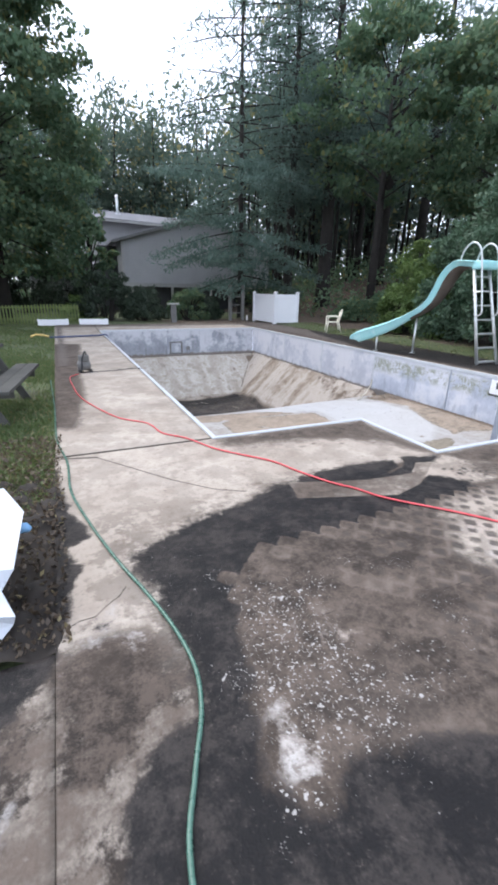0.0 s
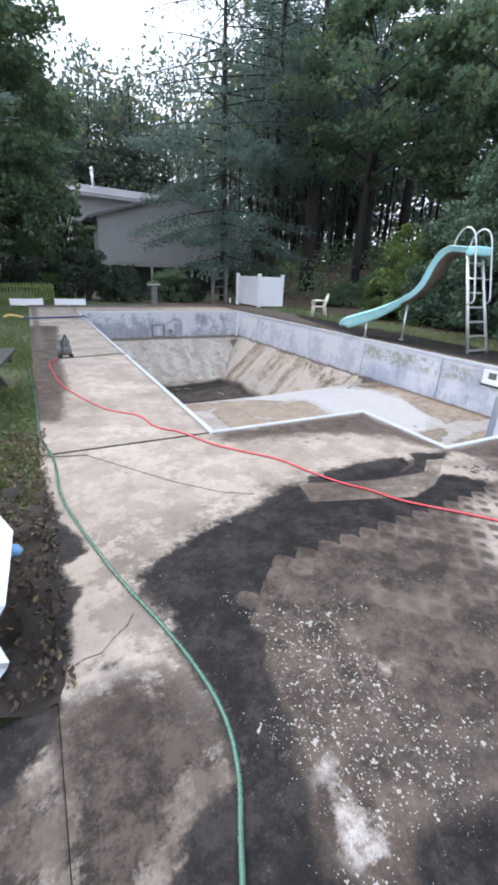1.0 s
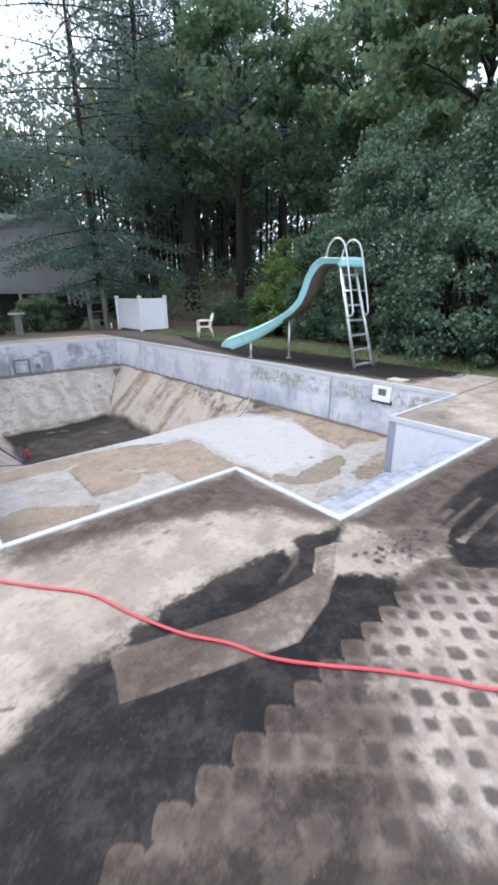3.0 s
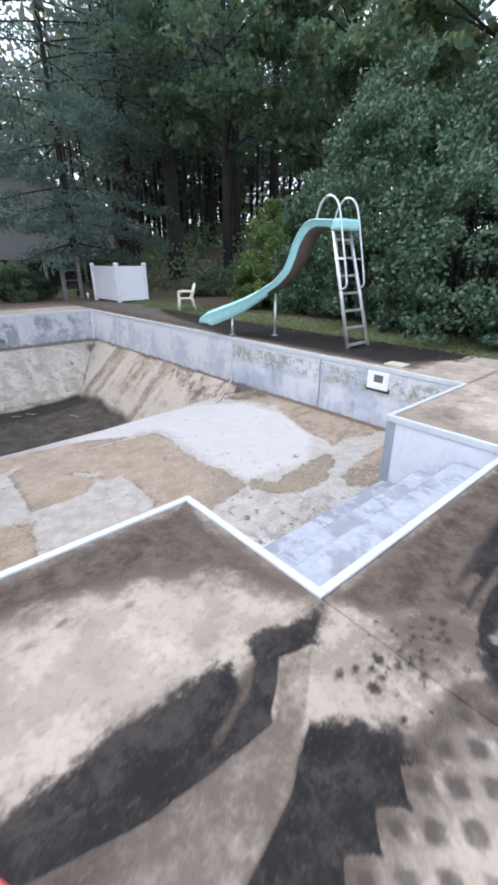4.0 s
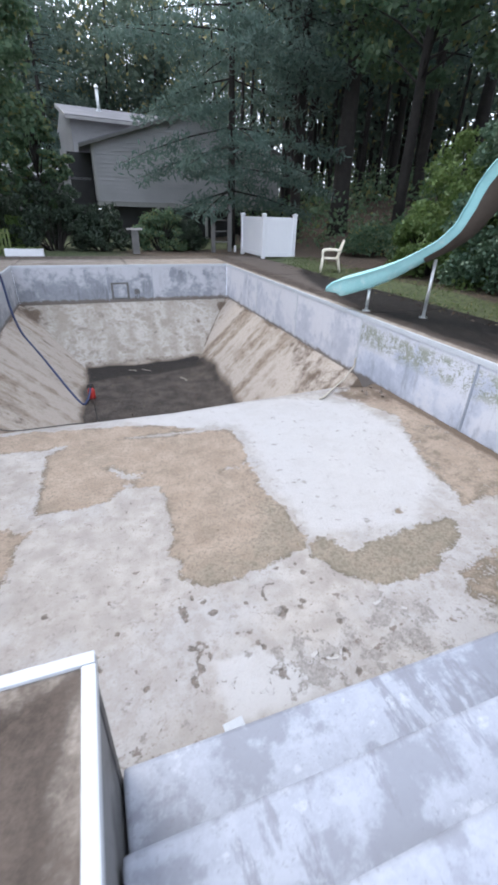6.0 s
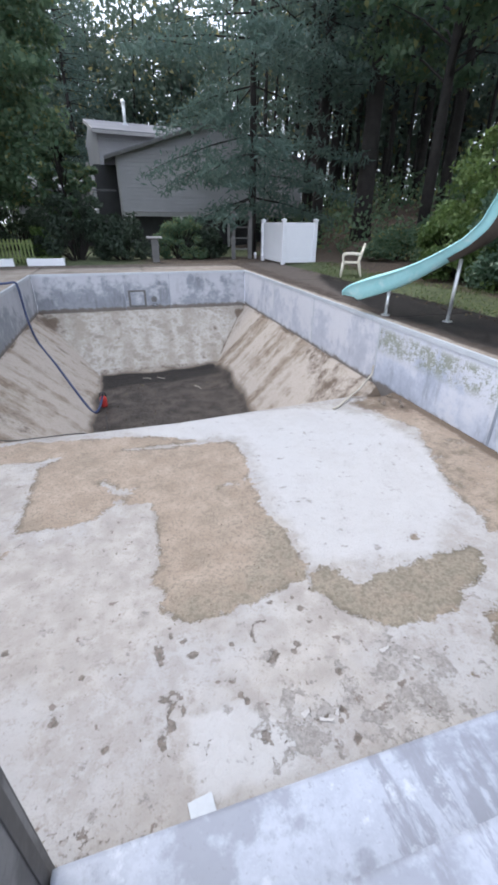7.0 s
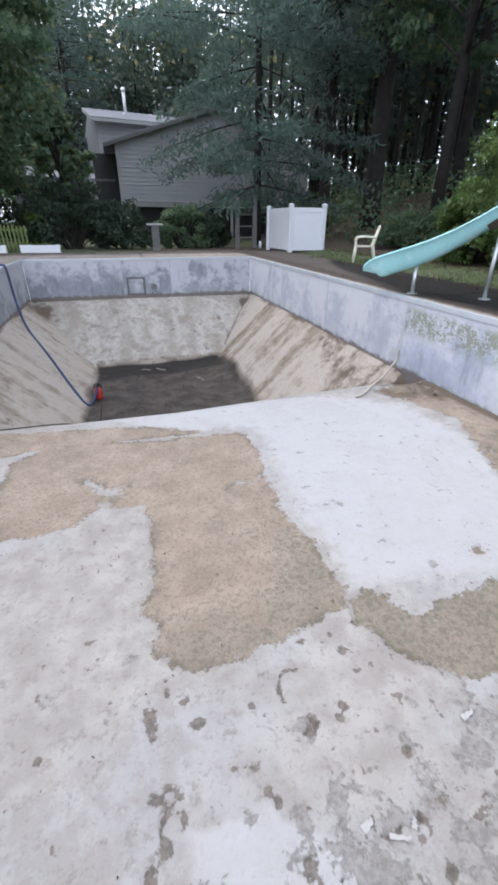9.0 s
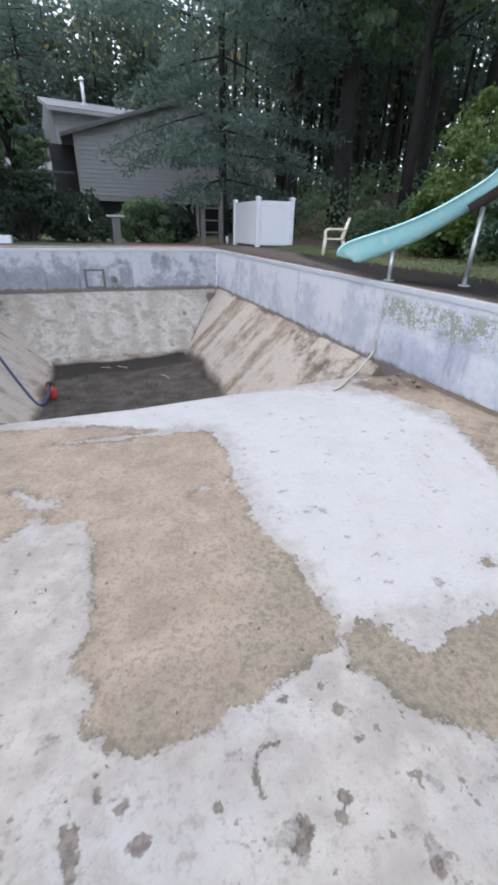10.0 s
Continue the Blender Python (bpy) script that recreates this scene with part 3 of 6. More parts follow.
GREY = [(-3.27, -2.34), (-3.15, -2.26), (-3.05, -2.42), (-3.08, -2.6), (-3.18, -2.66), (-3.28, -2.52)]
mat_in, band_in, print_in = inside(MAT, 0.03), inside(BAND, 0.34), inside(PRINT, 0.02)
mat_core, print_soft, bare_in = inside(MAT, 0.2), inside(PRINT, 0.3), inside(BARE, 0.5)
DIRT = [inside(p, 0.2) for p in ([(-3.32, -2.1), (-3.24, -1.75), (-3.29, -1.5), (-3.16, -1.45), (-3.2, -1.25), (-3.27, -1.1), (-3.36, -0.2), (-3.5, -2.3)], [(-3.4, -2.3), (-3.0, -2.25), (-3.05, -2.15), (-3.4, -2.1)], [(-5.3, -2.2), (-3.34, -2.2), (-3.42, -2.45), (-3.6, -2.6), (-4.2, -2.75), (-5.3, -2.9)])]
crack_in = most(along([(-3.02, -0.12), (-2.8, -0.42), (-2.51, -0.82), (-2.25, -1.1), (-2.05, -1.22)], 0.005, 0.045), along([(-3.3, -0.05), (-3.02, -0.12)], 0.012, 0.05), along([(-3.36, 0.0), (-2.4, 0.0), (-1.9, 0.0)], 0.006, 0.05),
                along([(-2.6, -2.44), (-2.5, -2.47), (-2.44, -2.5), (-2.35, -2.49), (-2.26, -2.52), (-2.08, -2.54)], 0.002, 0.02), along([(-1.72, -2.6), (-1.6, -2.63), (-1.49, -2.61), (-1.22, -2.63)], 0.002, 0.02),
                along([(-3.34, -2.17), (-3.26, -2.13), (-3.19, -2.13), (-3.13, -2.07), (-3.07, -2.03), (-3.03, -1.97)], 0.003, 0.022))
spot_rng = np.random.default_rng(17)
SPOTS = [(spot_rng.normal(0.0, 0.12), spot_rng.normal(-1.63, 0.08), spot_rng.uniform(0.012, 0.05)) for _ in range(56)]
FOOT = [(-1.15, -0.55, 0.06), (-1.0, -0.52, 0.05), (-0.72, -0.62, 0.06), (-0.55, -0.55, 0.05), (-0.4, -0.72, 0.045), (-1.6, -0.4, 0.05)]


def cells(x, y):
    """Place in the print of a studded mat: square cells, turned by 43 degrees. Gives the cell's centre and the place in it."""
    c, s, g = 0.731, -0.682, 0.109
    u, v = ((x + 1.14) * c + (y + 2.36) * s) / g, (-(x + 1.14) * s + (y + 2.36) * c) / g
    ru, rv = np.round(u), np.round(v)
    return -1.14 + (ru * c - rv * s) * g, -2.36 + (ru * s + rv * c) * g, u - ru, v - rv


def printed(x, y):
    """Whole round-cornered cells, so that the print ends in scallops."""
    cx, cy, u, v = cells(x, y)
    fade = step_between(x + 0.25 * (y + 2.5), -2.72, -2.3)
    return print_in(cx, cy) * np.clip((0.58 - (u ** 4 + v ** 4) ** 0.25) / 0.18, 0, 1) * fade


def stud_mask(x, y):
    cx, cy, u, v = cells(x, y)
    size = 0.28 + 0.06 * np.sin(cx * 37 + cy * 91)
    return print_in(cx, cy) * np.clip((size - (u ** 4 + v ** 4) ** 0.25) / 0.36 + 0.5, 0, 1) * (0.55 + 0.45 * bare_in(x, y)) * (0.3 + 0.7 * step_between(x, -2.3, -1.4))


def cell_mask(x, y):
    """Uneven tone from cell to cell of the print, lighter along the ribs between."""
    cx, cy, u, v = cells(x, y)
    tone = np.abs(np.sin(cx * 127.1 + cy * 311.7) * 43.7) % 1.0
    rib = step_between(np.maximum(np.abs(u), np.abs(v)), 0.28, 0.45)
    return np.where(print_in(x, y) > 0.5, 0.3 + 0.3 * tone + (0.12 + 0.23 * step_between(x, -2.2, -0.8)) * rib, 0.45)


def wet_mask(x, y):
    smear = most(along([(0.27, -1.71), (0.6, -1.67), (1.03, -1.65)], 0.025, 0.07), along([(0.35, -1.82), (1.0, -1.79), (1.5, -1.8)], 0.03, 0.07), along([(0.23, -1.62), (0.68, -1.6)], 0.02, 0.06), along([(0.5, -1.95), (1.3, -1.93)], 0.025, 0.08))(x, y)
    spots = np.max([np.clip(1.0 - 0.6 * np.hypot((x - a) * 0.8, y - b) / r, 0, 1) for a, b, r in SPOTS], 0) * 0.58
    w = np.maximum(1.15 * band_in(x, y), inside(SPLASH, 0.22)(x, y) * (1 - 0.85 * smear))
    w = w * (1 - printed(x, y))
    # darker tone over the right side of the deck
    w = np.maximum(w, inside([(4.4, 1.3), (5.6, 0.5), (6.3, 0.5), (6.4, 11.5), (5.6, 10.5), (5.0, 8.5), (4.45, 6.0)], 0.6)(x, y) * 0.62)
    w = np.max([w, 0.95 * along([(-2.82, -2.1), (-2.76, -2.6), (-2.85, -3.05)], 0.1, 0.25)(x, y), 1.3 * inside(PUDDLE, 0.3)(x, y), spots, DIRT[0](x, y), 0.5 * DIRT[1](x, y), DIRT[2](x, y)], 0)
    clean = along([(-0.78, -1.36), (-0.6, -1.3), (-0.52, -1.22)], 0.03, 0.08)(x, y)
    w = w * (1 - np.maximum(mat_in(x, y), 0.3 * mat_core(x, y))) * (1 - 0.75 * clean)
    return w


def damp_mask(x, y):
    b = bare_in(x, y)
    d = np.clip(print_soft(x, y) * 2.4, 0, 1) * (1.15 - 0.95 * b)
    near_l = inside([(-3.7, -2.3), (-2.95, -2.15), (-2.75, -2.5), (-2.75, -4.0), (-4.0, -4.0)], 0.3)(x, y) * (0.68 + 0.5 * inside(GREY, 0.2)(x, y))
    shade = inside([(-3.4, 0.9), (-3.12, 0.8), (-2.97, 2.4), (-2.93, 4.2), (-2.72, 8.5), (-3.4, 8.7)], 0.3)(x, y) * 1.1
    # right: the concrete beyond the pool's right edge is darker
    right = step_between(x, 4.25, 4.55) * step_between(y, 0.3, 1.4) * 1.1
    far = step_between(y, 13.4, 14.6) * 0.7
    edge = inside([(-1.85, -0.03), (-0.03, -0.03), (-0.03, -1.15), (-0.16, -1.0), (-0.3, -0.72), (-0.62, -0.5), (-1.1, -0.36), (-1.85, -0.24)], 0.5)(x, y) * 1.2
    bay = inside([(0.03, -1.2), (3.2, -1.2), (3.2, -2.4), (0.6, -2.4), (0.38, -1.62), (0.06, -1.36)], 0.35)(x, y) * 1.3
    east = inside([(2.5, -0.05), (5.6, -0.1), (5.6, -0.5), (3.3, -0.5), (2.5, -1.0)], 0.5)(x, y) * 0.5
    rim = inside([(-2.9, -2.3), (-2.9, -1.6), (-2.5, -1.36), (-1.75, -1.1), (-0.8, -1.05), (-0.5, -1.5), (-2.0, -1.9)], 0.6)(x, y) * 0.85
    foot = np.max([np.clip(1.2 - np.hypot((x - a) * 0.6, y - c) / r, 0, 1) for a, c, r in FOOT], 0) * 0.6
    splash = inside([(0.0, -1.36), (0.35, -1.3), (0.6, -1.9), (0.1, -1.98), (-0.2, -1.62)], 0.4)(x, y) * 0.75
    hosey = inside([(-2.95, -1.8), (-2.5, -1.85), (-2.4, -2.6), (-2.4, -3.4), (-3.15, -3.5), (-3.12, -2.85), (-2.8, -2.75), (-2.85, -2.3)], 0.35)(x, y) * 0.95
    west = step_between(-x, 3.25, 3.4) * 0.5 * (y < -2.2)
    return np.max([d, 1.0 * inside(BAND, 0.25)(x, y) * (1 - 0.42 * mat_in(x, y)), hosey, splash, west, near_l, shade, right, far, edge, bay, east, rim, foot, 0.62 * mat_in(x, y)], 0)


def mottle_mask(x, y):
    left = inside([(-3.6, -2.2), (-3.0, -2.15), (-2.8, -2.3), (-2.75, -3.6), (-3.9, -3.8)], 0.4)(x, y) * (1 - 0.5 * inside(FLAKY, 0.3)(x, y))
    mid_l = inside([(-3.2, -1.2), (-2.8, -1.3), (-2.7, -2.2), (-3.1, -2.3), (-3.2, -1.8)], 0.4)(x, y) * 0.55
    pr = print_soft(x, y) * 0.8 * (1 - bare_in(x, y))
    return np.max([left, mid_l, pr, 0.35 * step_between(-y, 0.9, 1.3) * (x < 0), 0.2 + 0 * x], 0)


DECK_MASKS = (("wet", wet_mask), ("damp", damp_mask), ("stud", stud_mask), ("mottle", mottle_mask), ("cell", cell_mask), ("crack", crack_in),
              ("brown_edge", lambda x, y: most(inside([(-3.3, 5), (-3.1, 5), (-3.1, 15), (-3.3, 15)], 0.3), inside([(4.5, 1.5), (6.2, 1.0), (6.2, 15.4), (5.0, 15.4)], 0.5))(x, y)),
              ("pale", lambda x, y: np.max([0.78 * inside(WHITE, 0.22)(x, y), 0.55 * bare_in(x, y), 0.56 * inside(BARE2, 0.25)(x, y), 0.5 * inside(FLAKY, 0.3)(x, y), 0.52 * inside([(-3.62, -2.72), (-3.38, -2.74), (-3.37, -2.9), (-3.47, -2.95), (-3.7, -2.95)], 0.2)(x, y)], 0)),
              ("chips", lambda x, y: np.maximum(inside([(-2.72, -2.6), (-2.46, -2.2), (-2.12, -2.31), (-2.12, -2.8), (-2.2, -3.05), (-2.58, -3.2), (-2.78, -3.2)], 0.4)(x, y), 0.42 * inside([(-2.98, -1.8), (-2.95, -1.6), (-2.5, -1.6), (-2.2, -2.0), (-1.3, -2.5), (-1.5, -3.1), (-2.5, -3.3), (-2.9, -3.0)], 0.4)(x, y))))


def build_deck():
    deck = thing("pavement", "stained beige concrete pool deck in jointed slabs", "pool deck", kind="structure")
    g = 0.0028
    slabs = [(LAWN_X, 0.0, -3.9, 0.0, 0.0125), (LAWN_X, 0.0, -7.0, -3.9, 0.1), (0.0, BX, -3.9, BY - 0.03, 0.015), (BX, RIGHT_X, -3.9, 0.0, 0.05), (0.0, RIGHT_X, -7.0, -3.9, 0.2),
             (LAWN_X, X0, 0.0, 4.9, 0.05), (LAWN_X, X0, 4.9, 9.8, 0.08), (LAWN_X, X0, 9.8, FAR_Y, 0.1), (X0, 1.2, Y1, FAR_Y, 0.12), (1.2, X1, Y1, FAR_Y, 0.12),
             (X1, RIGHT_X, 0.0, 4.9, 0.06), (X1, RIGHT_X, 4.9, 9.8, 0.08), (X1, RIGHT_X + 0.1, 9.8, FAR_Y, 0.1), (-5.2, LAWN_X, -7.0, -2.28, 0.03)]
    for a, b, c, d, s in slabs:
        e = [a + g + (0.028 if a in (X1, BX) and c >= 0 else 0), b - g - (0.028 if b == X0 else 0), c + g + (0.028 if c == Y1 else 0), d - g]
        if b == 0.0 and d == 0.0:
            e[1] -= 0.022
            e[3] -= 0.022
        if a == BX:
            e[0] += 0.022
            e[3] -= 0.022
        if a == 0.0 and b == BX:
            e[0] -= 0.022
        if b == LAWN_X:
            e[1] += g * 0.8
        xs, ys = np.linspace(e[0], e[1], max(3, int((b - a) / s))), np.linspace(e[2], e[3], max(3, int((d - c) / s)))
        grid_mesh("slab", xs, ys, lambda X, Y: 0 * X + 0.002 * np.sin(X * 2.1) * np.sin(Y * 1.7), M_DECK, deck, masks=DECK_MASKS, skirt=0.1)
    part("joint_bed", boxes(((LAWN_X + 0.02, -6.9, -0.1), (-0.07, -0.07, -0.02)), ((-0.07, -6.9, -0.1), (BX + 0.07, BY - 0.07, -0.021)), ((BX + 0.07, -6.9, -0.1), (RIGHT_X - 0.05, -0.07, -0.02)), ((LAWN_X + 0.02, -0.07, -0.1), (X0 - 0.07, FAR_Y - 0.05, -0.022)),
                            ((X0 - 0.07, Y1 + 0.11, -0.1), (X1 + 0.11, FAR_Y - 0.05, -0.023)), ((X1 + 0.11, -0.07, -0.1), (RIGHT_X - 0.05, FAR_Y - 0.05, -0.022))), M_SOIL, deck)


build_deck()


def pool_depth(x, y):
    right = DEEP + (x - 2.8) * (SH - DEEP) / (X1 - 2.8)
    left = DEEP + (-0.35 - x) * (SH - DEEP) / (-0.35 - X0)
    far = DEEP + (y - 10.45) * (SH - DEEP - 0.05) / (Y1 - 10.45)
    line = 4.05 + 0.1 * (x - 1.0) * (x > 1)
    near = DEEP + (6.55 - y) * (SH - DEEP) / (6.55 - line)
    z = np.max([np.full(x.shape, DEEP), right, left, far, near], 0)
    cap = SH + 0.05 * np.clip((x - 3.5) / 0.7, 0, 1) - 0.015 * np.sin(x * 1.1) * np.sin(y * 0.9)
    z = -np.logaddexp(-z * 25, -cap * 25) / 25
    pit = 0.5 * np.exp(-(((x - 4.02) / 0.17) ** 2 + ((y - 4.42) / 0.16) ** 2))
    heap = 0.06 * np.exp(-(((x - 3.9) / 0.18) ** 2 + ((y - 3.85) / 0.2) ** 2))
    return z - pit + heap


TAN = [inside(p, 0.22) for p in (
    [(-0.58, 2.25), (-0.26, 2.22), (0.05, 2.27), (0.2, 2.46), (0.36, 2.4), (0.52, 2.4), (0.54, 2.2), (0.54, 1.85), (0.51, 1.6), (0.44, 1.42), (0.52, 1.34), (0.48, 1.22), (0.56, 1.1), (0.63, 1.04), (0.74, 1.02), (0.84, 1.04), (0.97, 1.02), (1.0, 1.08), (1.12, 1.06), (1.2, 1.11), (1.31, 1.11), (1.38, 1.16), (1.5, 1.18), (1.59, 1.3), (1.56, 1.48), (1.57, 1.7), (1.54, 1.88), (1.46, 2.08), (1.53, 2.4), (1.5, 2.56), (1.57, 2.9), (1.57, 3.3), (1.47, 3.38), (0.6, 3.42), (-0.23, 3.57), (-0.56, 3.3), (-0.56, 2.79)],
    [(1.56, 1.22), (1.67, 1.26), (1.79, 1.18), (1.79, 1.1), (1.92, 1.0), (2.06, 1.06), (2.3, 1.08), (2.5, 1.12), (2.98, 1.12), (2.8, 0.86), (2.53, 0.76), (2.38, 0.62), (2.0, 0.63), (1.84, 0.66), (1.73, 0.77), (1.62, 0.86), (1.6, 0.97), (1.52, 1.06)],
    [(3.6, 3.45), (3.75, 3.03), (3.5, 2.44), (3.27, 1.86), (3.22, 1.4), (3.0, 1.1), (3.5, 1.2), (3.9, 1.0), (4.3, 0.9), (4.3, 4.3), (3.4, 4.1)],
    [(3.0, 0.75), (4.05, 0.85), (3.6, 0.4), (2.78, 0.1), (2.55, 0.1), (2.34, 0.35), (2.5, 0.64)],
    [(2.46, 1.37), (2.62, 1.46), (2.68, 1.32), (2.5, 1.27)],
    [(-1.9, 3.5), (-0.9, 3.5), (-0.55, 3.42), (-0.3, 3.7), (-0.7, 4.0), (-1.3, 3.95), (-1.9, 4.3)], [(-0.6, 3.5), (1.2, 3.45), (0.6, 3.75), (-0.7, 3.95)],
    [(-1.9, 0.9), (-0.9, 0.95), (-0.72, 1.4), (-0.66, 1.82), (-0.59, 2.02), (-0.78, 2.1), (-1.3, 2.5), (-1.9, 2.4)])]
GAPS = [inside(p, 0.2) for p in (
    [(1.09, 2.5), (1.25, 2.58), (1.43, 2.55), (1.43, 2.4), (1.2, 2.46), (1.09, 2.44)],
    [(-0.03, 2.9), (0.12, 2.95), (0.26, 2.76), (0.46, 2.7), (0.4, 2.56), (0.24, 2.5), (0.14, 2.6)])]


def tan_mask(x, y):
    t = np.max([f(x, y) * w for f, w in zip(TAN, (1, 1, 0.66, 0.58, 0.8, 1, 1, 0.9))], 0)
    return t * (1 - 0.62 * np.max([f(x, y) for f in GAPS], 0))


def olive_mask(x, y):
    """Where the bare coat is damp and greenish."""
    low = inside([(0.4, 0.9), (1.3, 0.9), (1.7, 1.3), (1.65, 2.0), (1.3, 2.1), (1.2, 1.6), (0.95, 1.35), (0.55, 1.35)], 0.4)(x, y) * 0.68
    patch = inside([(1.4, 1.1), (1.7, 1.4), (3.1, 1.2), (2.9, 0.7), (1.8, 0.5)], 0.2)(x, y) * 0.78
    return np.max([low, patch, 0.3 * inside([(-0.7, 2.1), (0.1, 2.1), (0.0, 2.6), (-0.6, 2.8)], 0.4)(x, y)], 0)


def clean_mask(x, y):
    """The smooth white stretch of the floor and the strip along the break."""
    return most(inside([(1.62, 1.3), (2.6, 1.15), (3.2, 1.6), (3.6, 2.6), (3.5, 3.6), (2.6, 4.1), (0.2, 4.2), (0.6, 3.55), (1.7, 3.45), (1.65, 2.2)], 0.4),
                inside([(0.53, 0.1), (0.56, 0.46), (0.85, 0.46), (1.1, 0.2), (1.0, 0.08)], 0.15))(x, y)


BLOTS = [(0.45, 0.85, 0.03, 0.085), (0.53, 0.96, 0.025, 0.03), (0.64, 0.8, 0.035, 0.03), (0.82, 0.59, 0.04, 0.025), (0.75, 0.6, 0.025, 0.015), (0.85, 0.5, 0.022, 0.03), (0.88, 0.46, 0.022, 0.028), (0.44, 0.58, 0.035, 0.03), (0.53, 0.57, 0.03, 0.015), (0.47, 0.44, 0.03, 0.03), (0.42, 0.37, 0.02, 0.05), (1.11, 0.68, 0.03, 0.045), (1.07, 0.64, 0.025, 0.025), (1.26, 0.7, 0.025, 0.03), (1.22, 0.66, 0.025, 0.03),
         (1.2, 1.045, 0.035, 0.025), (1.38, 0.95, 0.03, 0.028), (1.4, 0.83, 0.025, 0.018), (1.36, 1.04, 0.022, 0.02), (0.88, 0.81, 0.022, 0.02), (0.53, 1.02, 0.018, 0.018), (0.6, 0.91, 0.025, 0.022), (1.34, 0.28, 0.022, 0.03), (0.92, 0.26, 0.035, 0.045), (1.35, 0.13, 0.03, 0.03), (1.42, 0.47, 0.03, 0.025), (-0.1, 0.62, 0.03, 0.03), (0.02, 0.83, 0.025, 0.02), (-0.42, 1.1, 0.03, 0.025), (0.15, 0.42, 0.02, 0.02)]
RINGS = [(1.1, 0.83, 0.09, 60, 215), (0.5, 0.49, 0.042, -40, 260), (0.5, 0.58, 0.03, 0, 300), (1.22, 0.31, 0.05, 150, 330)]


def blot_mask(x, y):
    b = np.max([np.clip(1.0 - 0.6 * np.hypot((x - a) / w, (y - c) / h), 0, 1) for a, c, w, h in BLOTS], 0)
    for a, c, rad, lo, hi in RINGS:
        turn = np.degrees(np.arctan2(y - c, x - a)) % 360
        on = ((turn - lo) % 360) < (hi - lo)
        b = np.maximum(b, np.where(on, np.clip(0.8 - 0.55 * np.abs(np.hypot(x - a, y - c) - rad) / 0.018, 0, 1), 0))
    seam = along([(0.5, 1.05), (0.47, 0.8), (0.44, 0.54), (0.41, 0.3), (0.35, 0.08)], 0.0, 0.12)(x, y) * 0.62
    front = np.exp(-((y + 0.03) / 0.05) ** 2) * 0.5 + inside([(-0.3, -0.05), (0.45, -0.05), (0.4, 0.12), (0.0, 0.22), (-0.3, 0.2)], 0.2)(x, y) * 0.42
    return np.max([b, seam, front], 0)


def bank_mask(x, y):
    """Bare slopes of the hopper."""
    return step_between(y, 4.15, 4.7)


def end_mask(x, y):
    """The slope under the far wall, which stands between the two long slopes."""
    side = np.maximum((x - 2.8) / (X1 - 2.8), (-0.35 - x) / (-0.35 - X0))
    return step_between((y - 10.45) / (Y1 - 10.45) - side, -0.03, 0.03) * step_between(y, 10.4, 10.5)


def sludge_mask(x, y):
    wave = 0.05 * np.sin(x * 2.3 + y * 1.1) + 0.03 * np.sin(y * 4.3 - x * 5.7)
    # the hole at the right wall is coloured dark as well
    hole = 2.4 * np.exp(-(((x - 4.02) / 0.16) ** 2 + ((y - 4.42) / 0.15) ** 2))
    return np.maximum(inside([(-0.36, 5.4), (2.92, 5.4), (2.88, 10.3), (2.7, 10.5), (-0.3, 10.42)], 0.3)(x + wave, y + wave), hole)


def silt_mask(x, y):
    """The wettest, blackest stretch below the far wall, and the dark hole at the right wall."""
    return most(inside([(-0.3, 9.3), (0.6, 9.6), (1.4, 9.5), (2.8, 9.9), (2.8, 10.6), (-0.3, 10.6)], 0.5), inside([(3.7, 4.1), (4.3, 4.1), (4.3, 4.6), (3.7, 4.6)], 0.2))(x, y)


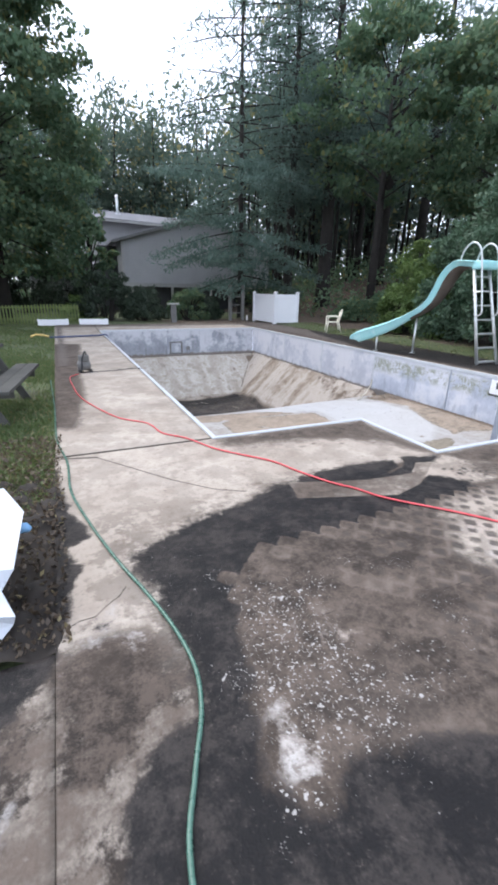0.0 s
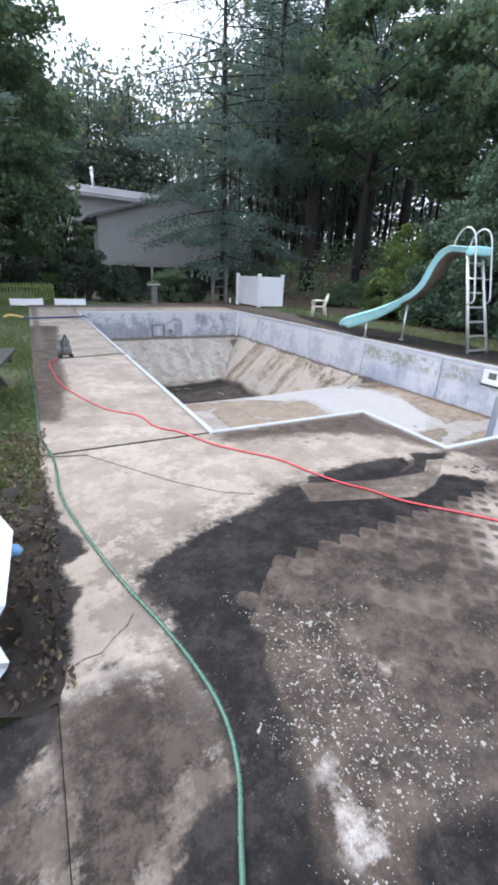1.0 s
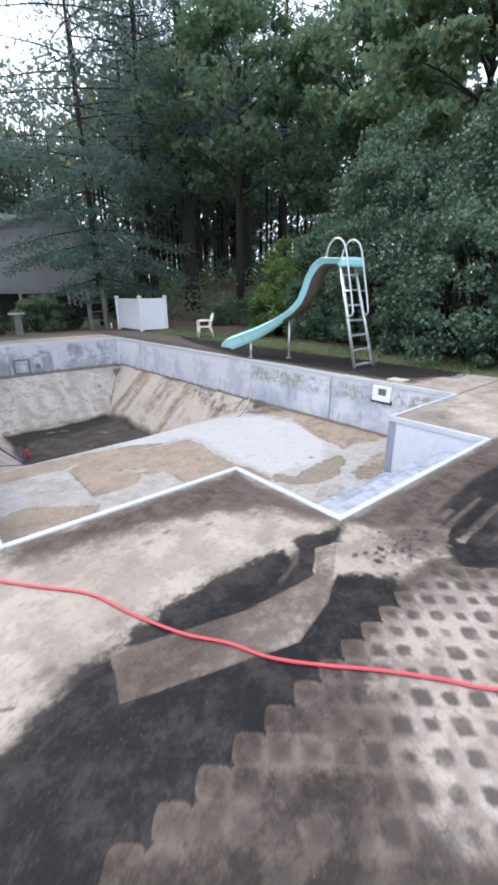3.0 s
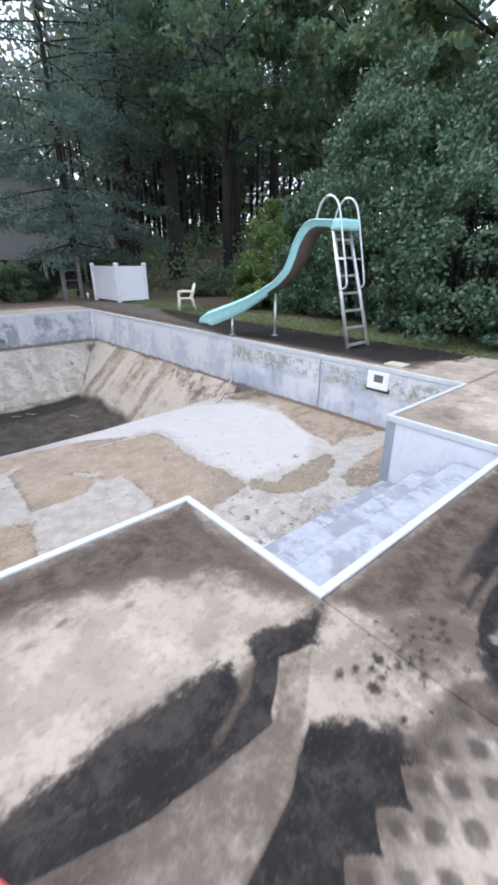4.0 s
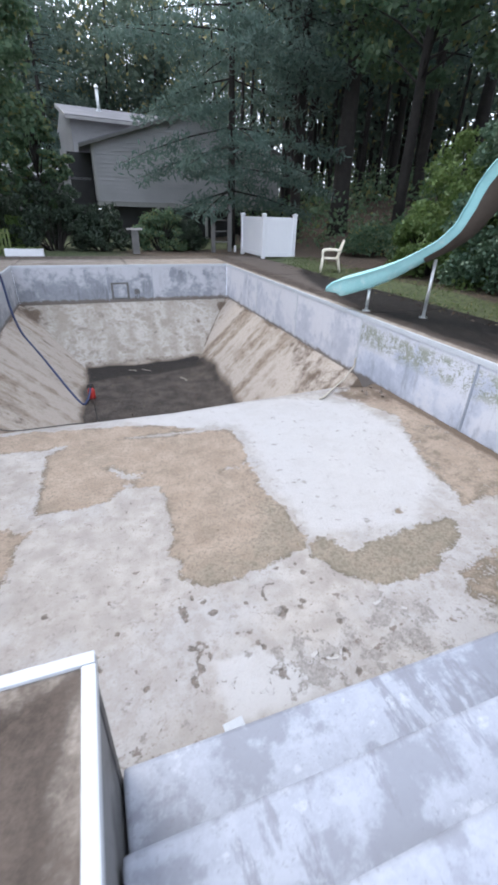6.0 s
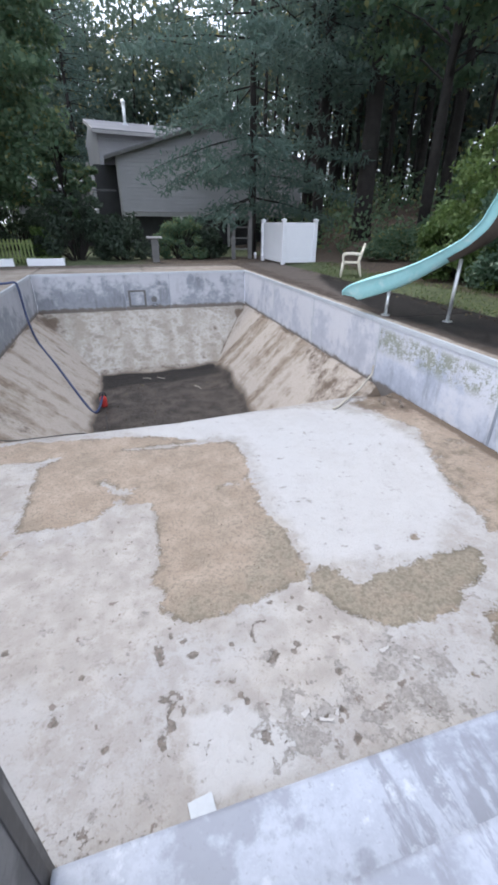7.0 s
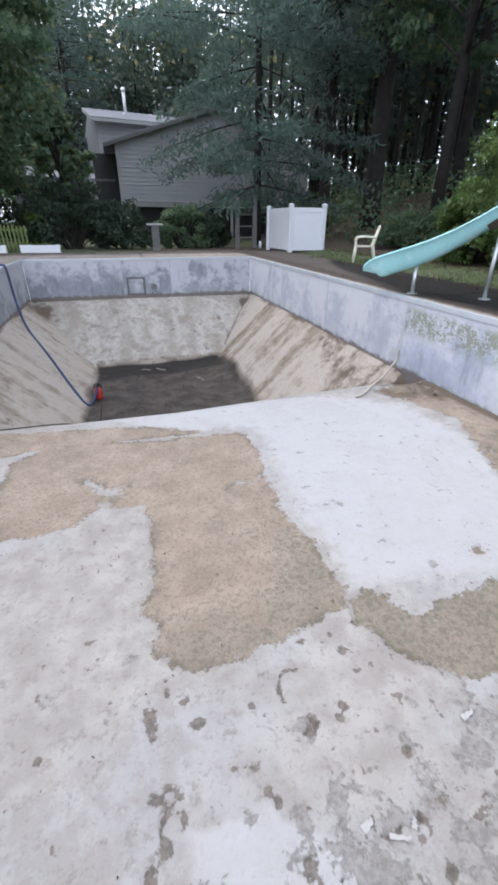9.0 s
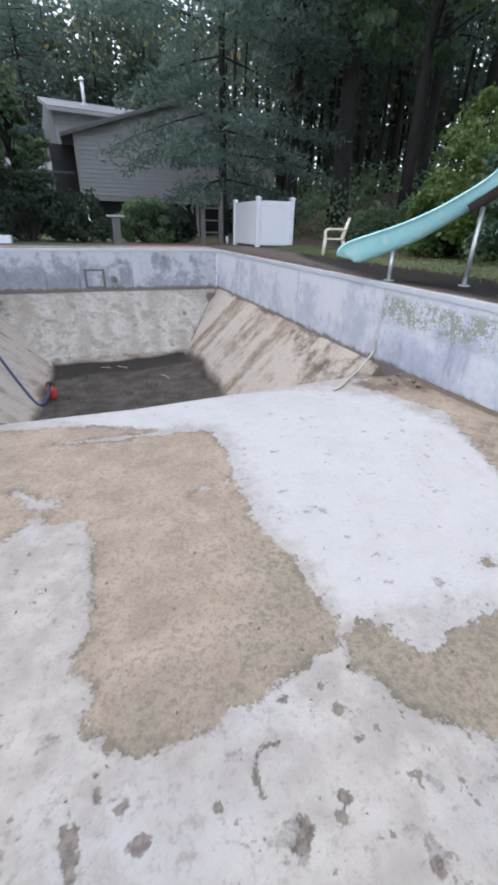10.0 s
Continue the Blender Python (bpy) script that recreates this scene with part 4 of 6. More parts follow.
def drip_mask(x, y):
    right = step_between(x, 2.75, 3.2) * step_between(y, 4.6, 5.4) * np.clip(np.sin(y * 1.9 + 1.0) + 0.7 * np.sin(y * 4.3 + 2.0) + 0.5 * np.sin(y * 7.9), 0, 2) * 0.17
    left = step_between(-x, 0.3, 0.9) * step_between(y, 4.6, 5.4) * np.clip(np.sin(y * 1.6) + 0.7 * np.sin(y * 3.7 + 1.0) + 0.5 * np.sin(y * 6.8 + 2.0), 0, 2) * 0.26
    damp_spots = np.max([np.exp(-(((x - a) / 0.16) ** 2 + ((y - c) / 0.16) ** 2)) for a, c in ((2.3, 11.3), (2.5, 10.85), (3.1, 11.7))], 0) * 0.55
    corners = np.exp(-((x - 3.98) ** 2 + (y - 12.15) ** 2) / 0.05) * 0.9 + np.exp(-((x + 1.6) ** 2 + (y - 12.0) ** 2) / 0.35) * 0.75
    crack = 0.85 * along([(4.15, 12.35), (3.8, 11.9), (3.45, 11.42), (3.05, 10.85)], 0.03, 0.08)(x, y)
    ledge = 0.8 * np.maximum(np.exp(-((x - X1) / 0.07) ** 2), np.exp(-((x - X0) / 0.07) ** 2)) * (0.8 + 0.2 * np.sin(y * 3.1)) + 0.55 * np.exp(-((y - Y1) / 0.06) ** 2)
    upper = 0.58 * inside([(3.2, 4.3), (4.25, 4.3), (4.25, 8.2), (3.8, 6.6), (3.4, 5.6)], 0.5)(x, y)
    foot = np.exp(-((y - 10.55) / 0.18) ** 2) * 0.5 + 0.35 * np.exp(-((y + 0.02) / 0.12) ** 2)
    rim = np.exp(-(((x - 3.95) / 0.35) ** 2 + ((y - 4.25) / 0.4) ** 2)) + 0.95 * step_between(x, 3.98, 4.2) * (y < 4.6)
    wall = 0.14 * step_between(y, 10.5, 11.0)
    earth = 0.62 * inside([(3.25, 3.95), (3.6, 3.5), (4.25, 3.0), (4.25, 5.3), (3.7, 5.0)], 0.5)(x, y)
    muddy = 0.42 * inside([(-1.9, 4.3), (-0.9, 4.3), (-0.6, 5.0), (-0.9, 6.3), (-1.9, 6.6)], 0.5)(x, y)
    return np.max([muddy, right, left, damp_spots, corners, crack, ledge, upper, foot, rim, wall, earth], 0)


def build_pool():
    pool = thing("pool_basin", "emptied inground pool with bare plaster floor and deep hopper", "swimming pool", kind="structure")
    xs = np.concatenate([np.arange(X0 - 0.02, -0.7, 0.05), np.arange(-0.7, 2.7, 0.013), np.arange(2.7, X1 - 0.02, 0.04), [X1 + 0.02]])
    ys = np.concatenate([np.arange(-0.06, 1.9, 0.013), np.arange(1.9, 3.6, 0.025), np.arange(3.6, Y1 - 0.02, 0.045), [Y1 + 0.02]])
    grid_mesh("pool_floor", xs, ys, lambda x, y: pool_depth(x, y) - 0.005 * step_between(tan_mask(x, y), 0.4, 0.6) - 0.004 * step_between(blot_mask(x, y), 0.45, 0.7), M_FLOOR, pool,
              "patchy white and tan plaster floor with dark sludge in the deep end", (("tan", tan_mask), ("olive", olive_mask), ("clean", clean_mask), ("blot", blot_mask), ("scuff", inside([(0.85, 0.05), (1.9, 0.05), (2.2, 0.35), (1.9, 0.6), (1.4, 0.45), (0.95, 0.42)], 0.3)),
                                                                                      ("drip", drip_mask), ("bank", bank_mask), ("endwall", end_mask), ("sludge", sludge_mask), ("silt", silt_mask)))
    low = -1.12

    def panel(x0, y0, x1, y1, mat, thick, top=-0.03, bottom=low):
        """A wall panel from corner to corner; thick points away from the water."""
        g = 0.006
        d = Vector((x1 - x0, y1 - y0, 0)).normalized()
        a, b = Vector((x0, y0, 0)) + d * g, Vector((x1, y1, 0)) - d * g
        n = Vector((thick[0], thick[1], 0))
        lo = [min(a[i], b[i], (a + n)[i], (b + n)[i]) for i in range(2)]
        hi = [max(a[i], b[i], (a + n)[i], (b + n)[i]) for i in range(2)]
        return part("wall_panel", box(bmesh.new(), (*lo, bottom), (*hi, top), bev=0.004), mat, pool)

    seams = [0.0, 2.37, 4.76, 7.2, 9.64, Y1]
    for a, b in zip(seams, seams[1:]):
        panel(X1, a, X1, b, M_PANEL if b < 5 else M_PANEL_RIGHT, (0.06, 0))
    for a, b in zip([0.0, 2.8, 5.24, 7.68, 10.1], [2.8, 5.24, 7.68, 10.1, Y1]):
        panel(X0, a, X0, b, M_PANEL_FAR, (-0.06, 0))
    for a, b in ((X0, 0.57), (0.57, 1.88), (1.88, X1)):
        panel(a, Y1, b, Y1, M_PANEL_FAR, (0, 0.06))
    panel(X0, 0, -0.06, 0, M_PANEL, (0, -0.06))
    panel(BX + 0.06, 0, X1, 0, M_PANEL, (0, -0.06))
    panel(0, BY, 0, 0, M_PANEL_DIRTY_SHADED, (-0.06, 0))
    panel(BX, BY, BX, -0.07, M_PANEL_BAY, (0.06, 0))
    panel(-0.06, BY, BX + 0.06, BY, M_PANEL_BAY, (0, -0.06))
    # backing behind the seams
    for lo, hi in (((X1 + 0.012, 0, low), (X1 + 0.1, Y1, -0.03)), ((X0 - 0.1, 0, low), (X0 - 0.012, Y1, -0.03)), ((X0, Y1 + 0.012, low), (X1, Y1 + 0.1, -0.03))):
        part("backing", boxes((lo, hi)), M_STEEL, pool)
    # steel corner posts of the bay and loose cover strips on the seams
    for x in (-0.002, BX + 0.002):
        s = -1 if x < 1 else 1
        part("corner_post", box(bmesh.new(), (x - 0.055 if s < 0 else x, -0.065, -0.98), (x if s < 0 else x + 0.055, 0.006, -0.008), bev=0.006), M_STEEL if s > 0 else M_GRIMY_SHADED, pool, "dull blue-grey steel corner post" if s > 0 else "grimy steel corner post, darkened for its shade")
        part("post_face", box(bmesh.new(), (x - 0.008 * (s > 0), -0.1, -0.98), (x + 0.008 * (s < 0), -0.04, -0.008), bev=0.003), M_STEEL if s > 0 else M_GRIMY_SHADED, pool)
    for y in seams[1:-1]:
        part("seam_strip", box(bmesh.new(), (X1 - 0.006, y - 0.018, -0.93), (X1 + 0.01, y + 0.018, -0.02), bev=0.003), M_STEEL if y < 3 else M_COPING, pool)
    # coping
    w, o, t = 0.034, 0.014, 0.016
    lines = [((X0 - w, -w, 0), (X0 + o, Y1 + w, 1)), ((X1 - o, -w, 0), (X1 + w, Y1 + w, 1)), ((X0 + o, Y1 - o, 0), (X1 - o, Y1 + w, 1)),
             ((X0 + o, -w, 0), (o, o, 1)), ((BX - o, -w, 0), (X1 - o, o, 1)), ((-w, BY - w, 0), (o, -w, 1)), ((BX - o, BY - w, 0), (BX + w, -w, 1)), ((o, BY - w, 0), (BX - o, BY + o, 1))]
    for lo, hi in lines:
        along_y = hi[1] - lo[1] > hi[0] - lo[0]
        n = max(1, round((hi[1] - lo[1] if along_y else hi[0] - lo[0]) / 2.44))
        for k in range(n):
            a, b = list(lo), list(hi)
            ax = 1 if along_y else 0
            a[ax], b[ax] = lo[ax] + (hi[ax] - lo[ax]) * k / n + 0.002, lo[ax] + (hi[ax] - lo[ax]) * (k + 1) / n - 0.002
            part("coping", box(bmesh.new(), (a[0], a[1], -0.05), (b[0], b[1], t), bev=0.008), M_COPING, pool, "white aluminium coping strip")
    # steps of the bay
    for k, (y, z) in enumerate(((-0.04, -0.72), (-0.41, -0.46), (-0.74, -0.24))):
        bm = bmesh.new()
        box(bm, (0.012, BY + 0.012, z - 0.27), (BX - 0.012, y, z), bev=0.03)
        part("step", bm, M_STEP, pool, "moulded white-blue plastic pool step", True)
    # white frame of the skimmer and the square niche in the far wall
    sk = part("skimmer_frame", boxes(((X1 - 0.025, 1.06, -0.11), (X1 + 0.01, 1.42, -0.06)), ((X1 - 0.025, 1.06, -0.33), (X1 + 0.01, 1.42, -0.23)), ((X1 - 0.025, 1.06, -0.23), (X1 + 0.01, 1.15, -0.11)), ((X1 - 0.025, 1.31, -0.23), (X1 + 0.01, 1.42, -0.11)), bev=0.008), M_WHITE, pool, "white plastic skimmer frame")
    # flat grey plate stands in for the shaded skimmer opening
    part("mouth", boxes(((X1 - 0.008, 1.15, -0.23), (X1 + 0.004, 1.31, -0.11))), M_OLDPOST, sk)
    part("torn_edge", box(bmesh.new(), (X1 - 0.012, 1.03, -0.37), (X1 + 0.004, 1.44, -0.30), bev=0.005), M_WOOD, pool)
    part("niche_frame", boxes(((0.66, Y1 - 0.012, -0.52), (1.17, Y1 + 0.01, -0.47)), ((0.66, Y1 - 0.012, -0.95), (1.17, Y1 + 0.01, -0.90)), ((0.66, Y1 - 0.012, -0.9), (0.72, Y1 + 0.01, -0.52)), ((1.11, Y1 - 0.012, -0.9), (1.17, Y1 + 0.01, -0.52)), bev=0.004), M_OLDPOST, pool, "dark grey square niche frame")
    ring = bmesh.new()
    tube([(1.4 + 0.07 * math.cos(a), Y1 - 0.01, -0.74 + 0.07 * math.sin(a)) for a in np.linspace(0, 2 * math.pi, 17)], 0.014, 6, ring, False)
    box(ring, (1.36, Y1 - 0.012, -0.78), (1.44, Y1 + 0.005, -0.70), bev=0.01)
    part("return_fitting", ring, M_OLDPOST, pool, "round return fitting with screw holes")
    # small dark blocks stand in for the unlit screw holes
    bm = bmesh.new()
    for k in range(7):
        a = k * 0.9
        box(bm, (1.4 + 0.07 * math.cos(a), Y1 - 0.008, -0.92 + 0.05 * math.sin(a)), (1.425 + 0.07 * math.cos(a), Y1 + 0.004, -0.895 + 0.05 * math.sin(a)))
    part("screw_holes", bm, M_DARK, pool)
    return pool


build_pool()


# ---- foliage ----
def leaf_cloud(name, centres, size, mat, parent, label, seed, slim=0.6, droop=0.0, fold=0.25):
    """Many small folded leaves, one at each centre."""
    r = np.random.default_rng(seed)
    n = len(centres)
    d = r.normal(size=(n, 3))
    d[:, 2] -= droop
    d /= np.linalg.norm(d, axis=1)[:, None]
    u = np.cross(d, r.normal(size=(n, 3)))
    u /= np.linalg.norm(u, axis=1)[:, None] + 1e-9
    w = np.cross(d, u)
    s = (size * r.uniform(0.6, 1.3, n))[:, None]
    a, b = centres - d * s * 0.5, centres + d * s * 0.5
    mid = centres + w * s * fold
    v = np.stack([a, mid + u * s * slim * 0.5, b, mid - u * s * slim * 0.5], 1).reshape(-1, 3)
    i = np.arange(n) * 4
    f = np.stack([i, i + 1, i + 2, i + 3], 1)
    me = bpy.data.meshes.new(name)
    me.vertices.add(len(v))
    me.vertices.foreach_set("co", v.ravel())
    me.loops.add(4 * n)
    me.loops.foreach_set("vertex_index", f.ravel().astype(np.int32))
    me.polygons.add(n)
    me.polygons.foreach_set("loop_start", (np.arange(n) * 4).astype(np.int32))
    me.update(calc_edges=True)
    ob = finish(new(name, me), mat)
    ob.parent = parent
    if label:
        tagged(ob, label)
    return ob


def pine(height, spread, clear, seed, label, at, dens=1.0, girth=0.2, low=1.0):
    """A tall pine: straight trunk, whorls of limbs, sprays of needles."""
    r = np.random.default_rng(seed)
    tree = thing("pine_tree", label, "tree", at)
    zs = np.linspace(-0.3, height, 12)
    sway = r.normal(0, 0.025, (12, 2)).cumsum(0) * np.linspace(0, 1, 12)[:, None] * 0.5
    bm = tube([(sx, sy, z) for (sx, sy), z in zip(sway, zs)], [girth * (1 - 0.88 * max(z, 0) / height) * (1.25 if z < 0 else 1) for z in zs], 10)
    cs = []
    z = clear
    while z < height - 0.4:
        k = (z - clear) / (height - clear)
        reach = spread * (0.35 + 0.65 * (1 - k) ** 0.7) * (0.65 + 0.35 * min(1, k * 5))
        for a in r.uniform(0, 2 * math.pi) + np.arange(r.integers(3, 6)) * 2 * math.pi / 4.4 + r.normal(0, 0.25):
            L = reach * r.uniform(0.55, 1.12)
            i = min(11, int((z + 0.3) / (height + 0.3) * 11))
            o = Vector((sway[i][0], sway[i][1], z))
            rise = 0.25 * k + r.normal(0, 0.08) - 0.1
            pts = [o + Vector((math.cos(a) * L * t, math.sin(a) * L * t, L * (rise * t - 0.12 * t * t))) for t in (0, 0.35, 0.7, 1)]
            tube(pts, [0.045 * (1 - 0.6 * k), 0.03, 0.018, 0.006], 5, bm, False)
            for t in np.arange(0.3, 1.02, 0.09):
                side = L * 0.32 * (1.15 - t) + 0.12
                for sgn in (-1, 1):
                    m = int(9 * dens * (0.5 + side) * (low if k < 0.35 else 0.56))
                    q = r.uniform(0, 1, m) ** 0.8 * side * sgn
                    base = np.array(pts[0].lerp(pts[3], t))
                    px = base[0] + math.cos(a + 1.15 * sgn * 1.0) * np.abs(q) + r.normal(0, 0.16, m)
                    py = base[1] + math.sin(a + 1.15 * sgn * 1.0) * np.abs(q) + r.normal(0, 0.16, m)
                    pz = base[2] + r.normal(0.0, 0.13, m) - 0.12 * L * 0.3 * t * t - 0.05 * np.abs(q)
                    cs.append(np.stack([px, py, pz], 1))
        z += r.uniform(0.45, 0.75) * (1.15 - 0.4 * k)
    part("trunk", bm, M_BARK, tree, "dark furrowed pine trunk with limbs", True)
    leaf_cloud("crown", np.concatenate(cs), 0.3, M_PINE, tree, "blue-green sprays of needles", seed, 0.22, 0.1, 0.1)
    return tree


def broadleaf(height, spread, clear, seed, label, at, mat, leaf=0.17, clumps=150, per=150, girth=0.2, lean=(0, 0), squash=0.5, belly=0.42):
    """A leafy tree: forked limbs that end in clumps of leaves, with gaps between."""
    r = np.random.default_rng(seed)
    tree = thing("leafy_tree", label, "tree", at)
    top = Vector((lean[0], lean[1], height * 0.8))
    bm = tube([(0, 0, -0.3), (lean[0] * 0.2, lean[1] * 0.2, height * 0.3), top * 0.7, top], [girth * 1.2, girth, girth * 0.6, girth * 0.25], 9)
    cs = []
    for _ in range(clumps):
        a, k = r.uniform(0, 2 * math.pi), r.uniform(0, 1)
        z = clear + (height - clear) * k
        R = spread * (1 - min(1.3, 2 * abs(k - belly)) ** 2.2 * 0.75) * r.uniform(0.35, 1.0) ** 0.6
        c = np.array([math.cos(a) * R + lean[0] * z / height, math.sin(a) * R + lean[1] * z / height, z])
        if r.uniform() < 0.33:
            s = top * min(0.92, max(0.25, (z - 1.2) / (height * 0.8)))
            tube([s, s.lerp(Vector(c), 0.5) + Vector((0, 0, 0.15)), Vector(c)], [0.05, 0.03, 0.01], 5, bm, False)
        rad = spread * 0.2 * r.uniform(0.6, 1.3)
        q = r.normal(size=(per, 3))
        q = q / np.linalg.norm(q, axis=1)[:, None] * r.uniform(0.2, 1, per)[:, None] ** 0.6 * rad
        q[:, 2] *= squash
        cs.append(c + q)
    part("trunk", bm, M_BARK, tree, "dark trunk with forked limbs", True)
    leaf_cloud("crown", np.concatenate(cs), leaf, mat, tree, "", seed, 0.6, 0.25)
    return tree


def shrub(name, label, at, size, seed, mat, leaf=0.09, clumps=60, per=140, category="shrub"):
    """A bush: leaning stems under an uneven coat of leafy clumps."""
    r = np.random.default_rng(seed)
    ob = thing(name, label, category, at)
    bm, cs = bmesh.new(), []
    for _ in range(clumps):
        a, e = r.uniform(0, 2 * math.pi), r.uniform(0.0, 1.0) ** 0.95
        R = math.sqrt(max(0.02, 1 - (e * 0.96) ** 2.6)) * r.uniform(0.66, 1.12)
        c = np.array([math.cos(a) * R * size[0], math.sin(a) * R * size[1], 0.06 * size[2] + e * size[2] * r.uniform(0.75, 1.05)])
        rad = min(size[0], size[1]) * 0.3 * r.uniform(0.6, 1.3)
        q = r.normal(size=(per, 3))
        q = q / np.linalg.norm(q, axis=1)[:, None] * r.uniform(0.45, 1, per)[:, None] * rad
        q[:, 2] *= 0.75
        p = c + q
        cs.append(p[p[:, 2] > 0.03])
        if r.uniform() < 0.4:
            tube([(c[0] * 0.15, c[1] * 0.15, -0.1), (c[0] * 0.5, c[1] * 0.5, c[2] * 0.6), tuple(c)], [0.03, 0.02, 0.006], 5, bm, False)
    part("branching", bm, M_BARK, ob, "thin brown stems")
    leaf_cloud("foliage", np.concatenate(cs), leaf, mat, ob, "", seed, 0.55, 0.3)
    return ob


def gz(x, y):
    return float(terrain(np.array([x]), np.array([y]))[0])


# pines beside the house and in the woods
p1 = pine(19, 5.7, 2.3, 3, "tall white pine in front of the house", (6.5, 19.3, gz(6.5, 19.3)), 0.8, 0.17, 2.5)
p2 = pine(19, 3.6, 6.0, 5, "tall pine with bare lower trunk on the slope", (9.9, 19.9, gz(9.9, 19.9)), 0.66, 0.27)
p3 = pine(20, 3.8, 7.0, 8, "stout pine with bare lower trunk on the slope", (11.6, 18.6, gz(11.6, 18.6)), 0.66, 0.42)
p4 = pine(17, 4.6, 1.4, 12, "dense pine at the edge of the lawn", (-9.2, 22.5, gz(-9.2, 22.5)), 1.0, 0.25)
copy_thing(p4, pose(-1.6, 40.5, gz(-1.6, 40.5), 0, 0, 70))
rng = np.random.default_rng(44)
for x, y in ((16.5, 19.5), (14.0, 22.5), (18.8, 25.0), (13.0, 27.0), (21.5, 17.0), (22.0, 22.0), (16.0, 31.0), (24.5, 12.5)):
    src = p2 if rng.uniform() < 0.5 else p3
    copy_thing(src, pose(x, y, gz(x, y), 0, 0, rng.uniform(0, 360)))
# leafy trees over the slope, by the lawn and behind the house
broadleaf(13, 4.4, 5.6, 21, "broad-leaved tree hanging over the slope", (12.4, 15.2, gz(12.4, 15.2)), M_LEAF, 0.26, 95, 100, 0.2)
broadleaf(12, 4.2, 4.6, 22, "broad-leaved tree behind the hedge", (15.2, 10.5, gz(15.2, 10.5)), M_LEAF, 0.26, 140, 115, 0.2)
broadleaf(11, 3.6, 3.8, 26, "broad-leaved tree behind the hedge", (12.6, 4.0, gz(12.6, 4.0)), M_LEAF, 0.26, 140, 115, 0.18)
broadleaf(18, 4.5, 2.2, 23, "large leafy tree with drooping branches on the lawn", (-5.3, 18.6, gz(-5.3, 18.6)), M_LEAF, 0.22, 520, 150, 0.26, belly=0.36)
broadleaf(10, 3.2, 1.2, 29, "leafy tree with low branches on the lawn", (-8.6, 13.0, gz(-8.6, 13.0)), M_LEAF, 0.22, 170, 140, 0.22)

broadleaf(5.0, 1.25, 1.4, 31, "slim leafy sapling beside the porch", (-1.3, 20.4, gz(-1.3, 20.4)), M_LEAF, 0.16, 90, 120, 0.06)

# far woods behind the house and up the slope
def far_woods():
    r = np.random.default_rng(77)
    bm, cs = bmesh.new(), []
    spots = [(x, r.uniform(44, 56)) for x in np.linspace(-34, 30, 30)] + [(x, r.uniform(48, 64)) for x in np.linspace(-16, 18, 26)] + [(r.uniform(20, 38), y) for y in np.linspace(-4, 46, 26)] + [(r.uniform(14, 34), r.uniform(26, 44)) for _ in range(30)] + [(r.uniform(-34, -16), y) for y in np.linspace(14, 48, 16)]
    for x, y in spots:
        g = gz(x, y)
        h = r.uniform(12, 17) if x > 16 or y < 40 else r.uniform(15, 20)
        tube([(x, y, g - 0.3), (x + r.normal(0, 0.2), y, g + h * 0.5), (x + r.normal(0, 0.4), y, g + h)], [r.uniform(0.09, 0.22), 0.1, 0.03], 6, bm, False)
        for _ in range(40 if x < 13 else 17):
            k = r.uniform(0.2, 1.0)
            c = np.array([x, y, g + h * k]) + r.normal(size=3) * np.array([1.6, 1.6, 0.5])
            q = r.normal(size=(40, 3)) * np.array([0.85, 0.85, 0.5])
            cs.append(c + q)
    # slim bare-stemmed trees with high crowns on the slope
    for x, y in [(r.uniform(9, 30), r.uniform(21, 40)) for _ in range(52)]:
        g, h = gz(x, y), r.uniform(13, 18)
        tube([(x, y, g - 0.3), (x + r.normal(0, 0.1), y, g + h * 0.5), (x + r.normal(0, 0.25), y, g + h)], [r.uniform(0.08, 0.17), 0.09, 0.03], 6, bm, False)
        for _ in range(5):
            cs.append(np.array([x, y, g + h * r.uniform(0.6, 1.0)]) + r.normal(size=3) * np.array([1.3, 1.3, 0.4]) + r.normal(size=(34, 3)) * np.array([0.8, 0.8, 0.4]))
    woods = thing("far_woods", "distant mixed woods with bright gaps between trunks", "woods", kind="stuff")
    part("trunks", bm, M_BARK, woods)
    leaf_cloud("leaves", np.concatenate(cs), 0.5, M_FAR, woods, "", 78, 0.6, 0.2)
    cs = []
    for _ in range(800):
        x, y = r.uniform(9, 32), r.uniform(15, 42)
        g = gz(x, y)
        cs.append(np.array([x, y, g + r.uniform(0.2, 1.3 + max(0, y - 26) * 0.1)]) + r.normal(size=(26, 3)) * np.array([0.5, 0.5, 0.3]))
    for _ in range(1000):
        x, y = r.uniform(-34, -2), r.uniform(29, 42)
        cs.append(np.array([x, y, gz(x, y) + r.uniform(0.2, 5.5)]) + r.normal(size=(26, 3)) * np.array([0.7, 0.6, 0.4]))
    under = thing("undergrowth", "low leafy undergrowth on the wooded slope", "undergrowth", kind="stuff")
    leaf_cloud("leaves", np.concatenate(cs), 0.22, M_LEAF, under, "", 79, 0.6, 0.2)


far_woods()

